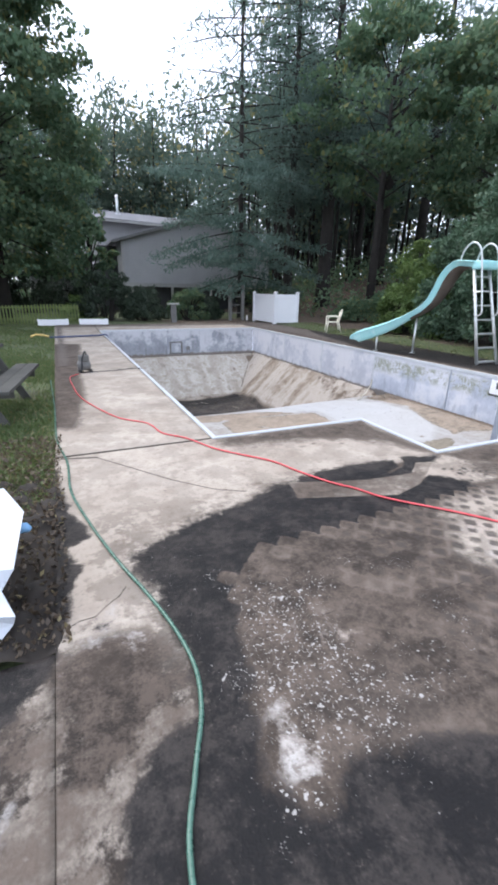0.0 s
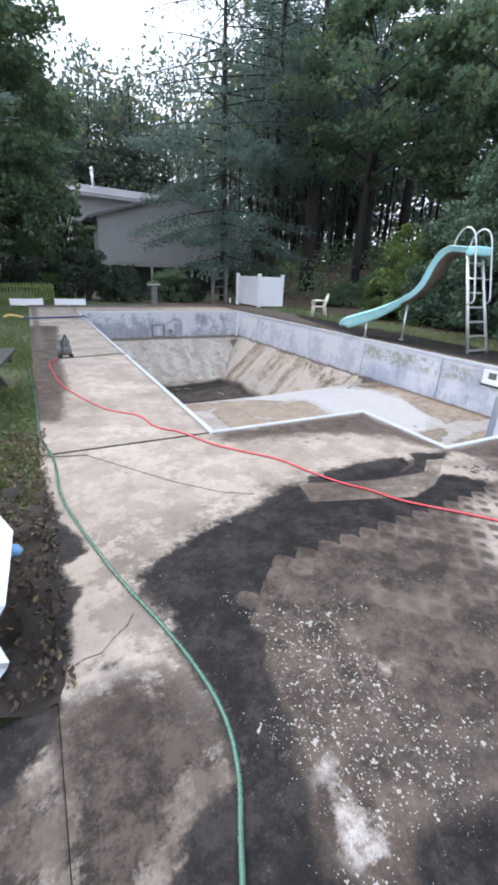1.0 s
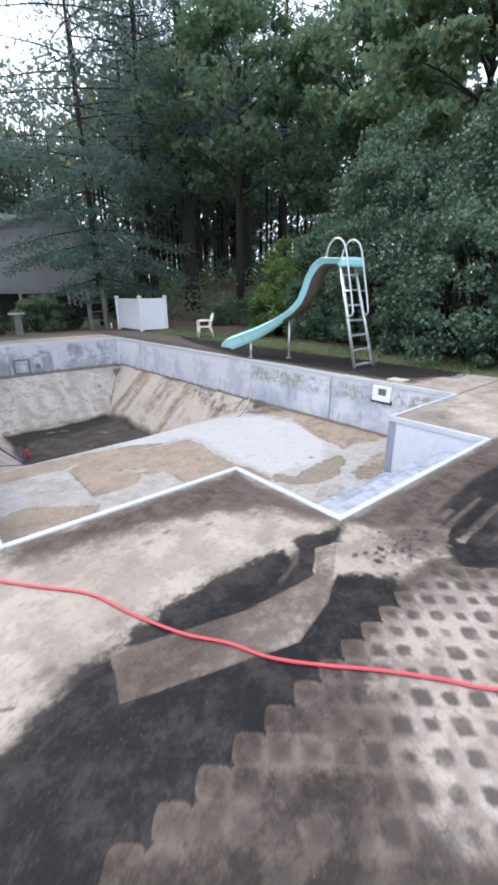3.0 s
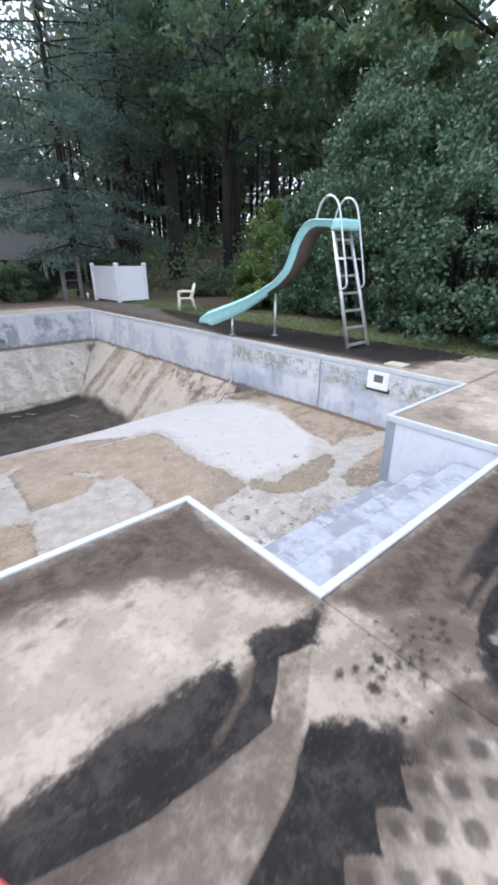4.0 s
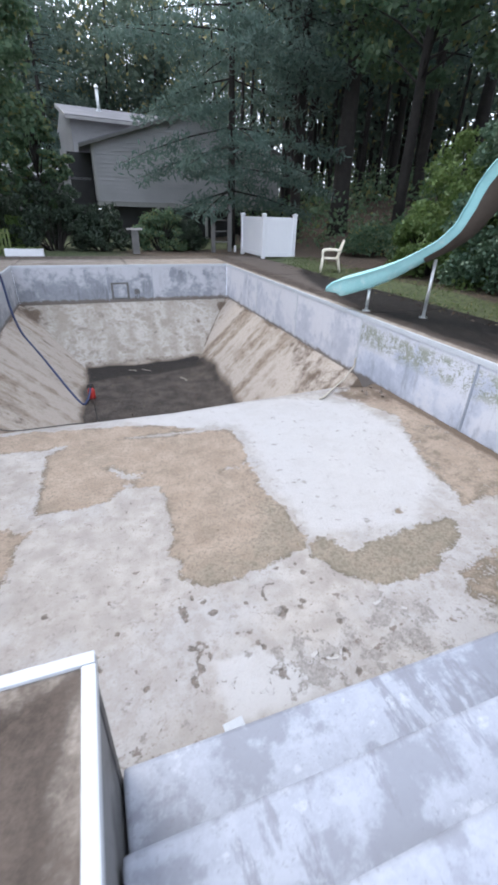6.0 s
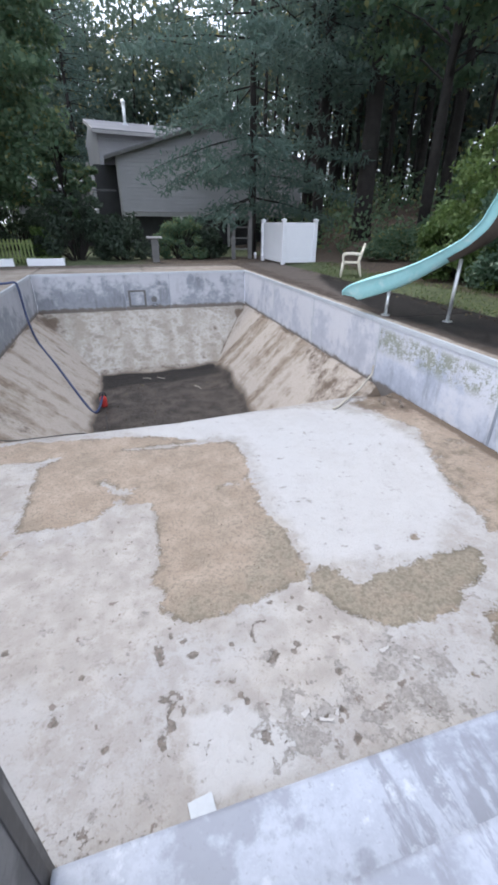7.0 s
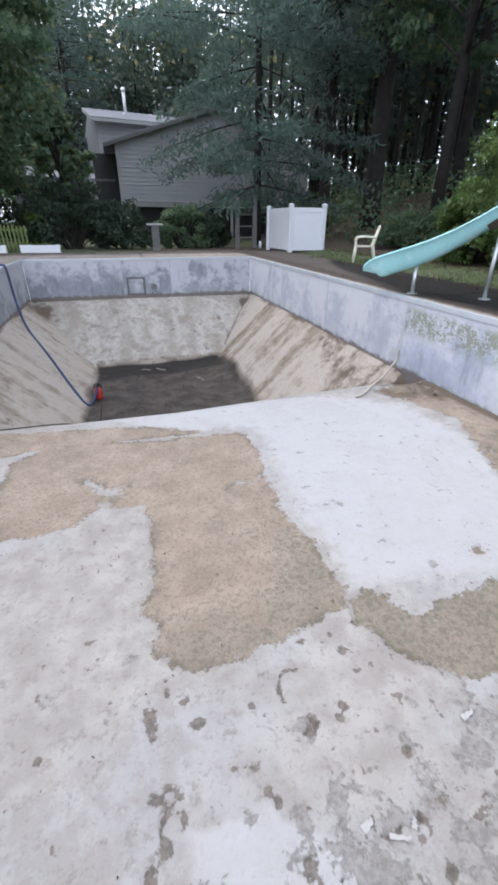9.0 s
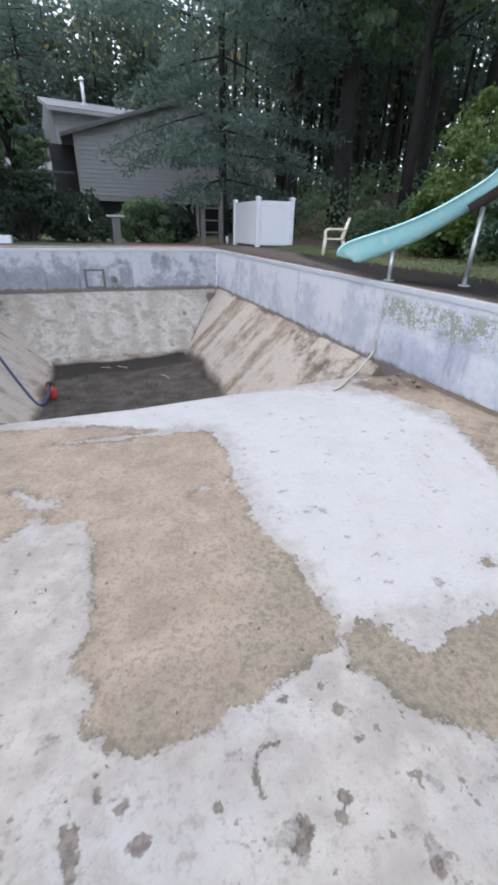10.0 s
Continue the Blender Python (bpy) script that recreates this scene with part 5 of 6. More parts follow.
# hedge of big shrubs beside the pool
for k, (x, y, sx, sy, h, m) in enumerate(((8.0, 1.6, 1.5, 1.7, 3.5, M_BUSH), (8.6, -1.2, 1.8, 1.8, 3.9, M_BUSH), (8.7, 4.2, 1.7, 1.6, 4.9, M_BUSH), (9.8, 1.6, 1.8, 2.0, 5.2, M_BUSH), (9.2, -3.8, 1.9, 1.7, 4.2, M_BUSH), (8.5, 6.1, 1.15, 1.1, 3.4, M_BUSH), (7.55, 3.0, 0.8, 0.9, 1.7, M_BUSH), (7.5, 0.2, 0.8, 0.9, 1.6, M_BUSH))):
    shrub("shrub", "tall grey-green leafy shrub beside the pool deck", (x, y, gz(x, y)), (sx, sy, h), 100 + k, m, 0.1, int(36 * h), 210)
for k, (x, y, sx, sy, h) in enumerate(((9.0, 7.0, 1.3, 1.2, 2.7), (9.9, 9.0, 1.4, 1.3, 2.9), (8.6, 8.6, 0.9, 0.9, 1.5))):
    shrub("shrub", "bright green shrub behind the slide", (x, y, gz(x, y)), (sx, sy, h), 120 + k, M_BUSH2, 0.12, 80, 120)
for k, (x, y, sx, sy, h) in enumerate(((10.8, 11.0, 1.4, 1.2, 1.5), (10.2, 13.4, 1.2, 1.2, 0.8), (12.6, 12.6, 1.5, 1.3, 1.4))):
    shrub("shrub", "dark leafy shrub on the wooded bank", (x, y, gz(x, y)), (sx, sy, h), 130 + k, M_LEAF, 0.12, 70, 110)
for k, (x, y, sx, sy, h, m) in enumerate(((-1.0, 18.3, 1.45, 1.0, 2.1, M_DARKBUSH), (0.8, 18.0, 1.0, 0.9, 1.45, M_DARKBUSH), (3.1, 18.2, 0.95, 0.8, 1.35, M_LEAF), (4.1, 18.4, 0.8, 0.7, 1.1, M_DARKBUSH), (-2.3, 18.6, 0.6, 0.6, 1.0, M_BUSH2), (-4.6, 26.0, 1.9, 1.5, 3.4, M_DARKBUSH), (-7.0, 25.4, 1.9, 1.5, 3.6, M_DARKBUSH), (-2.6, 28.5, 1.6, 1.3, 3.0, M_DARKBUSH), (-9.6, 26.5, 2.0, 1.6, 3.6, M_DARKBUSH), (7.6, 17.8, 0.9, 0.8, 0.9, M_DARKBUSH))):
    shrub("shrub", "tall dark shrub behind the lawn fence" if y > 20 else "rounded dark shrub in front of the house", (x, y, gz(x, y)), (sx, sy, h), 140 + k, m, 0.1 if y < 20 else 0.16, 70, 120)


# ---- the house ----
def build_house():
    house = thing("house", "grey vinyl-sided house with shingled gables and a metal flue", "house", (0, 0, 0))
    y0, x0, x1 = 26.0, 1.05, 11.6

    def boards(name, xa, xb, za, top, y, mat, depth=0.03):
        """Lapped boards, cut to the roofline top(x)."""
        wall = part(name, boxes(((xa, y + 0.056, za), (xb, y + 0.2, min(top(xa), top(xb))))), mat, house, "grey lapped siding wall")
        z, h = za, 0.19
        while z < max(top(xa), top(xb), top((xa + xb) / 2)):
            xs = [x for x in np.linspace(xa, xb, 60) if top(x) > z + 0.02]
            if xs:
                a, b = min(xs), max(xs)
                verts = [(a, y, z), (b, y, z), (b, y + 0.05, z + h), (a, y + 0.05, z + h), (a, y + 0.055, z), (b, y + 0.055, z)]
                raw("board", verts, [[0, 1, 2, 3], [4, 5, 1, 0]], mat, wall)
            z += h
        return wall

    apex = (x0 + x1) / 2
    rake = lambda x: 4.42 + (apex - abs(x - apex) - x0) * 0.31
    boards("wall", x0, x1, 1.85, rake, y0, M_SIDING)
    for s in (-1, 1):
        e = x0 - 0.6 if s < 0 else x1 + 0.6
        part("roof", (lambda bm: (tube_box(bm, (e, 4.42 - 0.186), (apex, rake(apex) + 0.0), y0 - 0.35, y0 + 8, 0.1), bm)[1])(bmesh.new()), M_ROOF, house, "grey shingled roof slope")
        part("rake_board", (lambda bm: (tube_box(bm, (e, 4.42 - 0.186 - 0.09), (apex, rake(apex) - 0.09), y0 - 0.37, y0 - 0.33, 0.13), bm)[1])(bmesh.new()), M_OLDPOST, house)
    part("wall", boxes(((x0, y0 + 0.2, 1.85), (x0 + 0.15, y0 + 8, 4.42))), M_SIDING, house)
    part("corner_trim", boxes(((x0 - 0.02, y0 - 0.02, 1.85), (x0 + 0.1, y0 + 0.06, 4.4))), M_TRIM, house)
    # lower storey under the overhang, its shade put into the dark wall colour
    part("lower_wall", boxes(((x0 + 0.3, y0 + 1.0, -0.1), (x1, y0 + 1.2, 1.85))), M_DARK, house, "basement wall coloured dark for its shade")
    part("beam", boxes(((x0, y0 + 0.05, 1.62), (x1, y0 + 0.2, 1.84))), M_TRIM, house)
    for x in (1.5, 4.2, 7.0, 9.4):
        part("post", boxes(((x, y0 + 0.05, -0.2), (x + 0.14, y0 + 0.19, 1.62))), M_TRIM, house)
    # raised block behind with its eave towards the pool
    y2 = 31.0
    turn = Matrix.Translation((0.0, y2 - 0.5, 0)) @ pose(0, 0, 0, 0, 0, 8) @ Matrix.Translation((0.0, 0.5 - y2, 0))
    block = [boards("wall", 0.3, 9.0, 1.5, lambda x: 6.25, y2, M_SIDING)]
    side = part("wall", boxes(((0.3, y2 + 0.2, 0), (0.5, y2 + 6, 6.15))), M_SIDING, house)
    for k in range(24):
        z = 1.5 + k * 0.19
        raw("board", [(0.25, y2 + 0.2, z), (0.25, y2 + 6, z), (0.295, y2 + 6, z + 0.19), (0.295, y2 + 0.2, z + 0.19)], [[0, 3, 2, 1]], M_SIDING, side)
    block.append(side)
    gable = bmesh.new()
    gable.faces.new([gable.verts.new(p) for p in ((0.28, y2 - 0.4, 6.1), (0.28, y2 + 3.4, 7.12), (0.28, y2 + 7.2, 6.1))])
    block.append(part("gable", gable, M_SIDING, house))
    block.append(part("roof", (lambda bm: (slab_x(bm, 0.0, 9.4, (y2 - 0.5, 6.1), (y2 + 3.4, 7.15), 0.1), bm)[1])(bmesh.new()), M_ROOF, house, "grey shingled upper roof slope"))
    block.append(part("fascia", boxes(((0.0, y2 - 0.54, 5.98), (9.4, y2 - 0.5, 6.14))), M_TRIM, house))
    block.append(part("rake_board", (lambda bm: (slab_x(bm, -0.03, 0.0, (y2 - 0.5, 6.0), (y2 + 3.4, 7.05), 0.2), bm)[1])(bmesh.new()), M_TRIM, house))
    flue = part("flue", tube([(2.45, 33.2, 6.6), (2.45, 33.2, 7.15), (2.45, 33.2, 8.15)], [0.12, 0.1, 0.1], 10), M_CHROME, house, "galvanised metal flue pipe", True)
    part("cap", tube([(2.45, 33.2, 8.1), (2.45, 33.2, 8.26)], [0.17, 0.05], 10), M_CHROME, flue)
    part("flashing", tube([(2.45, 33.2, 6.75), (2.45, 33.2, 7.02)], [0.26, 0.15], 10), M_COPING, flue)
    block.append(flue)
    for ob in block:
        ob.matrix_basis = turn
    # porch recess and low wing; dark back and lower walls paint their shade
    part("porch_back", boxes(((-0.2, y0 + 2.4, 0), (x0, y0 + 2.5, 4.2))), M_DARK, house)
    part("porch_post", boxes(((-0.5, y0 + 0.6, 0), (-0.36, y0 + 0.74, 4.1))), M_TRIM, house)
    boards("wall", -4.6, -0.5, 1.3, lambda x: 3.0, y0 + 3.0, M_SIDING)
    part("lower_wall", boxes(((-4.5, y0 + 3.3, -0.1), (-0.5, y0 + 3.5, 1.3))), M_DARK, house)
    part("roof", (lambda bm: (slab_x(bm, -5.0, 0.9, (y0 + 2.4, 2.9), (y0 + 6, 3.7), 0.12), bm)[1])(bmesh.new()), M_ROOF, house)
    win = part("window", boxes(((-1.9, y0 + 2.97, 1.7), (-1.0, y0 + 3.02, 2.9))), M_TRIM, house)
    part("pane", boxes(((-1.82, y0 + 2.96, 1.78), (-1.08, y0 + 2.968, 2.82))), M_DARK, win)


def tube_box(bm, a, b, ya, yb, t):
    """A sloping slab between two (x, z) points, from ya to yb."""
    pts = [(a[0], ya, a[1]), (b[0], ya, b[1]), (b[0], yb, b[1]), (a[0], yb, a[1])]
    lo = [bm.verts.new(p) for p in pts]
    hi = [bm.verts.new((p[0], p[1], p[2] + t)) for p in pts]
    bm.faces.new(lo[::-1])
    bm.faces.new(hi)
    for k in range(4):
        bm.faces.new((lo[k], lo[(k + 1) % 4], hi[(k + 1) % 4], hi[k]))


def slab_x(bm, xa, xb, a, b, t):
    """A sloping slab between two (y, z) points, from xa to xb."""
    pts = [(xa, *a), (xb, *a), (xb, *b), (xa, *b)]
    lo = [bm.verts.new(p) for p in pts]
    hi = [bm.verts.new((p[0], p[1], p[2] + t)) for p in pts]
    bm.faces.new(lo[::-1])
    bm.faces.new(hi)
    for k in range(4):
        bm.faces.new((lo[k], lo[(k + 1) % 4], hi[(k + 1) % 4], hi[k]))


build_house()


# ---- things round the pool ----
def build_slide():
    slide = thing("pool_slide", "aqua fibreglass pool slide with stainless ladder and rails", "pool slide")
    rim = smooth_line([(5.28, 2.96, 2.11), (5.28, 3.2, 2.13), (5.28, 3.42, 2.14), (5.28, 3.62, 2.06), (5.28, 3.79, 1.88), (5.28, 3.97, 1.57), (5.25, 4.15, 1.32), (5.16, 4.38, 1.12), (4.97, 4.67, 0.93), (4.64, 5.02, 0.70), (4.22, 5.43, 0.49), (4.12, 5.53, 0.43), (4.06, 5.59, 0.36), (4.045, 5.605, 0.28)], 9)
    bm, rings, low, lows = bmesh.new(), [], bmesh.new(), []
    for i, p in enumerate(rim):
        s = i / (len(rim) - 1)
        d = rim[min(i + 1, len(rim) - 1)] - rim[max(i - 1, 0)]
        side = Vector((d.y, -d.x, 0)).normalized()
        up = side.cross(d.normalized())
        f = float(step_between(np.array(s), 0.56, 0.76))
        h = 0.15 + 0.12 * f - 0.08 * float(step_between(np.array(s), 0.8, 1.0))
        w = 0.265 - 0.05 * float(step_between(np.array(s), 0.95, 1.0))
        prof = [(w + 0.02, -0.012), (w + 0.012, 0.006), (w - 0.008, 0.008), (w - 0.02, -0.01), (w - 0.05 - 0.02 * f, -0.5 * h), (w - 0.09 - 0.02 * f, -0.82 * h), (0.11, -0.97 * h)]
        prof = [(-u, v) for u, v in prof] + [(0, -h)] + prof[::-1]
        rings.append([bm.verts.new(p + side * u + up * v) for u, v in prof])
        if s < 0.6:
            lows.append([low.verts.new(p + side * u + up * v) for u, v in [(-w + 0.06 + 0.02 * f, -0.74 * h), (-0.11, -h - 0.016), (0, -h - 0.018), (0.11, -h - 0.016), (w - 0.06 - 0.02 * f, -0.74 * h)]])
    for rs, b in ((rings, bm), (lows, low)):
        for u, v in zip(rs, rs[1:]):
            for k in range(len(u) - 1):
                b.faces.new((u[k], u[k + 1], v[k + 1], v[k]))
    bed = part("chute", bm, M_SLIDE, slide, "faded aqua fibreglass chute", True)
    mod = bed.modifiers.new("thick", "SOLIDIFY")
    mod.thickness, mod.offset = 0.008, 0
    part("underside", low, M_SLIDE_UNDER, slide, "brown raw fibreglass underside", True)
    part("top_platform", box(bmesh.new(), (5.02, 2.78, 1.95), (5.55, 3.02, 2.13), bev=0.045), M_SLIDE, slide, "aqua moulded seat", True)
    for (xa, ya), (xb, yb) in (((5.04, 2.44), (5.07, 2.98)), ((5.6, 2.38), (5.5, 2.96))):
        rail = part("ladder_rail", tube([(xa, ya, 0.0), (xb, yb, 1.97)], 0.034, 10), M_CHROME, slide, "stainless ladder rail", True)
    for k in range(7):
        t = 0.03 + k * 0.148
        a = Vector((5.04, 2.44, 0)).lerp(Vector((5.07, 2.98, 1.97)), t)
        b = Vector((5.6, 2.38, 0)).lerp(Vector((5.5, 2.96, 1.97)), t)
        part("rung", box(bmesh.new(), (a.x, a.y - 0.05, a.z - 0.018), (b.x, a.y + 0.05, a.z + 0.018), bev=0.008), M_CHROME, rail)
    for x in (5.03, 5.54):
        rail = part("hand_rail", tube(smooth_line([(x, 2.70, 1.0), (x, 2.58, 1.07), (x, 2.60, 1.25), (x, 2.73, 1.8), (x, 2.85, 2.28), (x, 2.98, 2.45), (x, 3.14, 2.47), (x, 3.28, 2.33), (x, 3.34, 2.12)], 6), 0.019, 8), M_CHROME, slide, "bent stainless hand rail", True)
        part("bracket", tube([(x, 2.67, 1.5), (x, 2.87, 1.5)], 0.012, 6), M_CHROME, rail)
    for x, y, z in ((5.12, 4.42, 0.86), (4.5, 5.1, 0.39)):
        leg = part("leg", tube([(x, y, 0), (x, y, z)], 0.028, 10), M_CHROME, slide, "stainless support leg", True)
        part("foot_plate", tube([(x, y, 0), (x, y, 0.014)], 0.07, 14), M_CHROME, leg)


build_slide()


def build_screen():
    screen = thing("vinyl_screen", "white vinyl privacy fence corner with capped posts", "fence")
    P = [(6.12, 16.5), (6.14, 14.24), (7.26, 14.12)]
    for x, y in P:
        g = gz(x, y)
        post = part("post", box(bmesh.new(), (x - 0.064, y - 0.064, g - 0.1), (x + 0.064, y + 0.064, 1.39), bev=0.006), M_WHITE, screen)
        bm = box(bmesh.new(), (x - 0.082, y - 0.082, 1.385), (x + 0.082, y + 0.082, 1.42), bev=0.006)
        bmesh.ops.create_cone(bm, cap_ends=True, segments=4, radius1=0.1, radius2=0.02, depth=0.035, matrix=pose(x, y, 1.437, 0, 0, 45))
        part("cap", bm, M_WHITE, post)
    for (xa, ya), (xb, yb) in zip(P, P[1:]):
        L, ang = math.hypot(xb - xa, yb - ya), math.degrees(math.atan2(yb - ya, xb - xa))
        m = pose(xa, ya, 0, 0, 0, ang)
        for za, zb in ((0.06, 0.2), (1.19, 1.33)):
            part("rail", box(bmesh.new(), (0.06, -0.03, za), (L - 0.06, 0.03, zb), m, 0.005), M_WHITE, screen)
        n = round((L - 0.12) / 0.15)
        w = (L - 0.12) / n
        for k in range(n):
            part("board", box(bmesh.new(), (0.06 + k * w + 0.0003, -0.016, 0.2), (0.06 + (k + 1) * w - 0.0003, 0.016, 1.19), m, 0.001), M_WHITE, screen)


build_screen()


def build_chair():
    g = gz(6.6, 10.15)
    chair = thing("garden_chair", "cream resin garden armchair standing on grass", "chair", (6.6, 10.15, g), -116)
    chair.matrix_world = chair.matrix_world @ Matrix.Diagonal((0.86, 0.86, 0.92, 1))
    # faces -y in its own frame
    bm = bmesh.new()
    box(bm, (-0.24, -0.24, 0.385), (0.24, 0.22, 0.42), bev=0.015)
    part("seat", bm, M_RESIN, chair)
    for k in range(5):
        x = -0.19 + k * 0.095
        part("back_slat", tube([(x, 0.21, 0.4), (x * 1.05, 0.28, 0.62), (x * 1.02, 0.34, 0.84 - 0.5 * x * x)], 0.024, 6), M_RESIN, chair, "", True)
    part("back_rim", tube(smooth_line([(-0.27, 0.2, 0.38), (-0.27, 0.28, 0.64), (-0.2, 0.345, 0.85), (0, 0.36, 0.9), (0.2, 0.345, 0.85), (0.27, 0.28, 0.64), (0.27, 0.2, 0.38)], 5), 0.024, 7), M_RESIN, chair, "", True)
    for s in (-1, 1):
        part("arm", tube(smooth_line([(s * 0.28, 0.28, 0.62), (s * 0.3, 0.05, 0.64), (s * 0.3, -0.2, 0.63), (s * 0.29, -0.27, 0.56), (s * 0.28, -0.25, 0.4)], 5), 0.026, 7), M_RESIN, chair, "", True)
        part("leg", tube([(s * 0.26, -0.25, 0.42), (s * 0.285, -0.3, 0.0)], [0.036, 0.026], 7), M_RESIN, chair, "", True)
        part("leg", tube([(s * 0.25, 0.22, 0.42), (s * 0.27, 0.33, 0.0)], [0.036, 0.026], 7), M_RESIN, chair, "", True)


build_chair()


def hose(name, label, category, points, radius, mat, sides=8):
    ob = part(name, tube(smooth_line(points, 8), radius, sides), mat, None, "", True)
    return tagged(ob, label, category)


R = 0.009
hose("garden_hose", "green garden hose lying across the concrete", "hose", [(-3.42, 3.6, R), (-3.36, 1.8, R), (-3.34, 0.5, R), (-3.26, -0.16, R), (-3.25, -0.74, R), (-3.17, -1.21, R), (-3.05, -1.72, R), (-2.95, -2.05, R), (-2.88, -2.32, R), (-2.85, -2.56, R), (-2.88, -2.75, R), (-2.96, -2.94, R), (-3.04, -3.17, R), (-3.05, -3.6, R), (-2.9, -4.3, R)], R, M_GREEN)
hose("air_hose", "red rubber hose snaking over the deck", "hose", [(x, y, 0.01) for x, y in ((-2.98, 4.0), (-3.12, 3.7), (-3.1, 3.0), (-3.05, 2.35), (-2.94, 1.81), (-2.69, 1.06), (-2.41, 0.71), (-2.33, 0.32), (-2.14, 0.07), (-1.98, -0.29), (-1.8, -0.54), (-1.6, -0.79), (-1.49, -1.08), (-1.37, -1.34), (-1.25, -1.51), (-1.16, -1.69), (-1.02, -1.86), (-0.86, -2.03), (-0.72, -2.2), (-0.55, -2.41), (-0.1, -2.7), (0.7, -3.0), (2.0, -3.4))], 0.0075, M_RED)
hose("discharge_hose", "dark blue discharge hose hanging down into the deep end", "hose", [(-3.5, 10.2, 0.02), (-2.8, 10.35, 0.025), (-2.1, 10.45, 0.03), (-1.86, 10.45, 0.045), (-1.8, 10.4, -0.1), (-1.72, 10.2, -0.75), (-1.55, 9.9, -1.22), (-1.15, 9.2, -1.6), (-0.78, 8.45, -1.93), (-0.5, 7.95, -2.2), (-0.38, 7.88, -2.31), (-0.28, 8.05, -2.27), (-0.2, 8.3, -2.1)], 0.026, M_BLUE)
hose("power_cord", "thin black power cord draped over the pool edge", "cord", [(-2.9, 4.1, 0.006), (-2.4, 4.15, 0.006), (-1.9, 4.16, 0.022), (-1.84, 4.2, -0.1), (-1.82, 4.3, -0.9), (-1.55, 4.5, -1.0), (-1.31, 4.33, -1.0), (-1.0, 4.06, -0.97), (-0.64, 4.02, -0.96), (-0.25, 4.15, -1.02), (-0.12, 4.5, -1.22), (-0.1, 5.6, -1.8), (-0.12, 7.0, -2.3), (-0.18, 8.2, -2.3)], 0.007, M_BLACK, 6)


def build_pump():
    p = thing("sump_pump", "small red submersible pump in the sludge", "pump", (-0.2, 8.3, DEEP))
    part("body", tube([(0, 0, 0), (0, 0, 0.03), (0, 0, 0.2), (0, 0, 0.24)], [0.075, 0.08, 0.075, 0.04], 14), M_REDPLASTIC, p, "", True)
    part("outlet", tube([(0.0, 0.0, 0.22), (0, 0, 0.3)], 0.03, 8), M_BLACK, p)
    part("handle", tube(smooth_line([(-0.07, 0, 0.22), (-0.05, 0, 0.31), (0.05, 0, 0.31), (0.07, 0, 0.22)], 4), 0.012, 6), M_BLACK, p)


build_pump()


def build_blower():
    c = thing("compressor", "small grey wheeled compressor with black handle frame on the deck", "compressor", (-2.86, 4.2, 0.0), 15)
    c.matrix_world = c.matrix_world @ Matrix.Diagonal((0.85, 0.85, 0.8, 1))
    part("tank", tube([(-0.13, 0, 0.15), (-0.11, 0, 0.15), (0.11, 0, 0.15), (0.13, 0, 0.15)], [0.04, 0.11, 0.11, 0.04], 12), M_OLDPOST, c, "", True)
    part("motor", box(bmesh.new(), (-0.09, -0.08, 0.24), (0.1, 0.08, 0.38), bev=0.03), M_OLDPOST, c, "grey motor housing", True)
    part("handle", tube(smooth_line([(-0.1, -0.12, 0.02), (-0.06, -0.1, 0.3), (0.0, -0.08, 0.44), (0.05, 0.0, 0.44), (0.12, 0.1, 0.24), (0.17, 0.14, 0.02)], 5), 0.017, 7), M_BLACK, c, "", True)
    for x in (-0.1, 0.12):
        part("foot", box(bmesh.new(), (x - 0.02, -0.08, 0), (x + 0.02, 0.08, 0.06), bev=0.008), M_BLACK, c)


build_blower()


def build_planters():
    def one(at, turn):
        p = thing("planter_box", "long white planter box with low plants", "planter", at, turn, "planters at the pool end")
        bm = boxes(((-0.58, -0.14, 0.0), (0.58, -0.12, 0.25)), ((-0.58, 0.12, 0.0), (0.58, 0.14, 0.25)), ((-0.58, -0.12, 0.0), (-0.56, 0.12, 0.25)), ((0.56, -0.12, 0.0), (0.58, 0.12, 0.25)), bev=0.004)
        part("box", bm, M_WHITE, p)
        part("soil", boxes(((-0.56, -0.12, 0.02), (0.56, 0.12, 0.21))), M_SOIL, p)
        r = np.random.default_rng(5)
        leaf_cloud("foliage", np.stack([r.uniform(-0.5, 0.5, 160), r.uniform(-0.1, 0.1, 160), r.uniform(0.22, 0.3, 160)], 1), 0.06, M_BUSH2, p, "", 6)
        return p
    a = one((-1.82, 15.62, gz(-1.82, 15.62)), -2)
    copy_thing(a, pose(-3.4, 15.6, gz(-3.4, 15.6), 0, 0, 6))


build_planters()


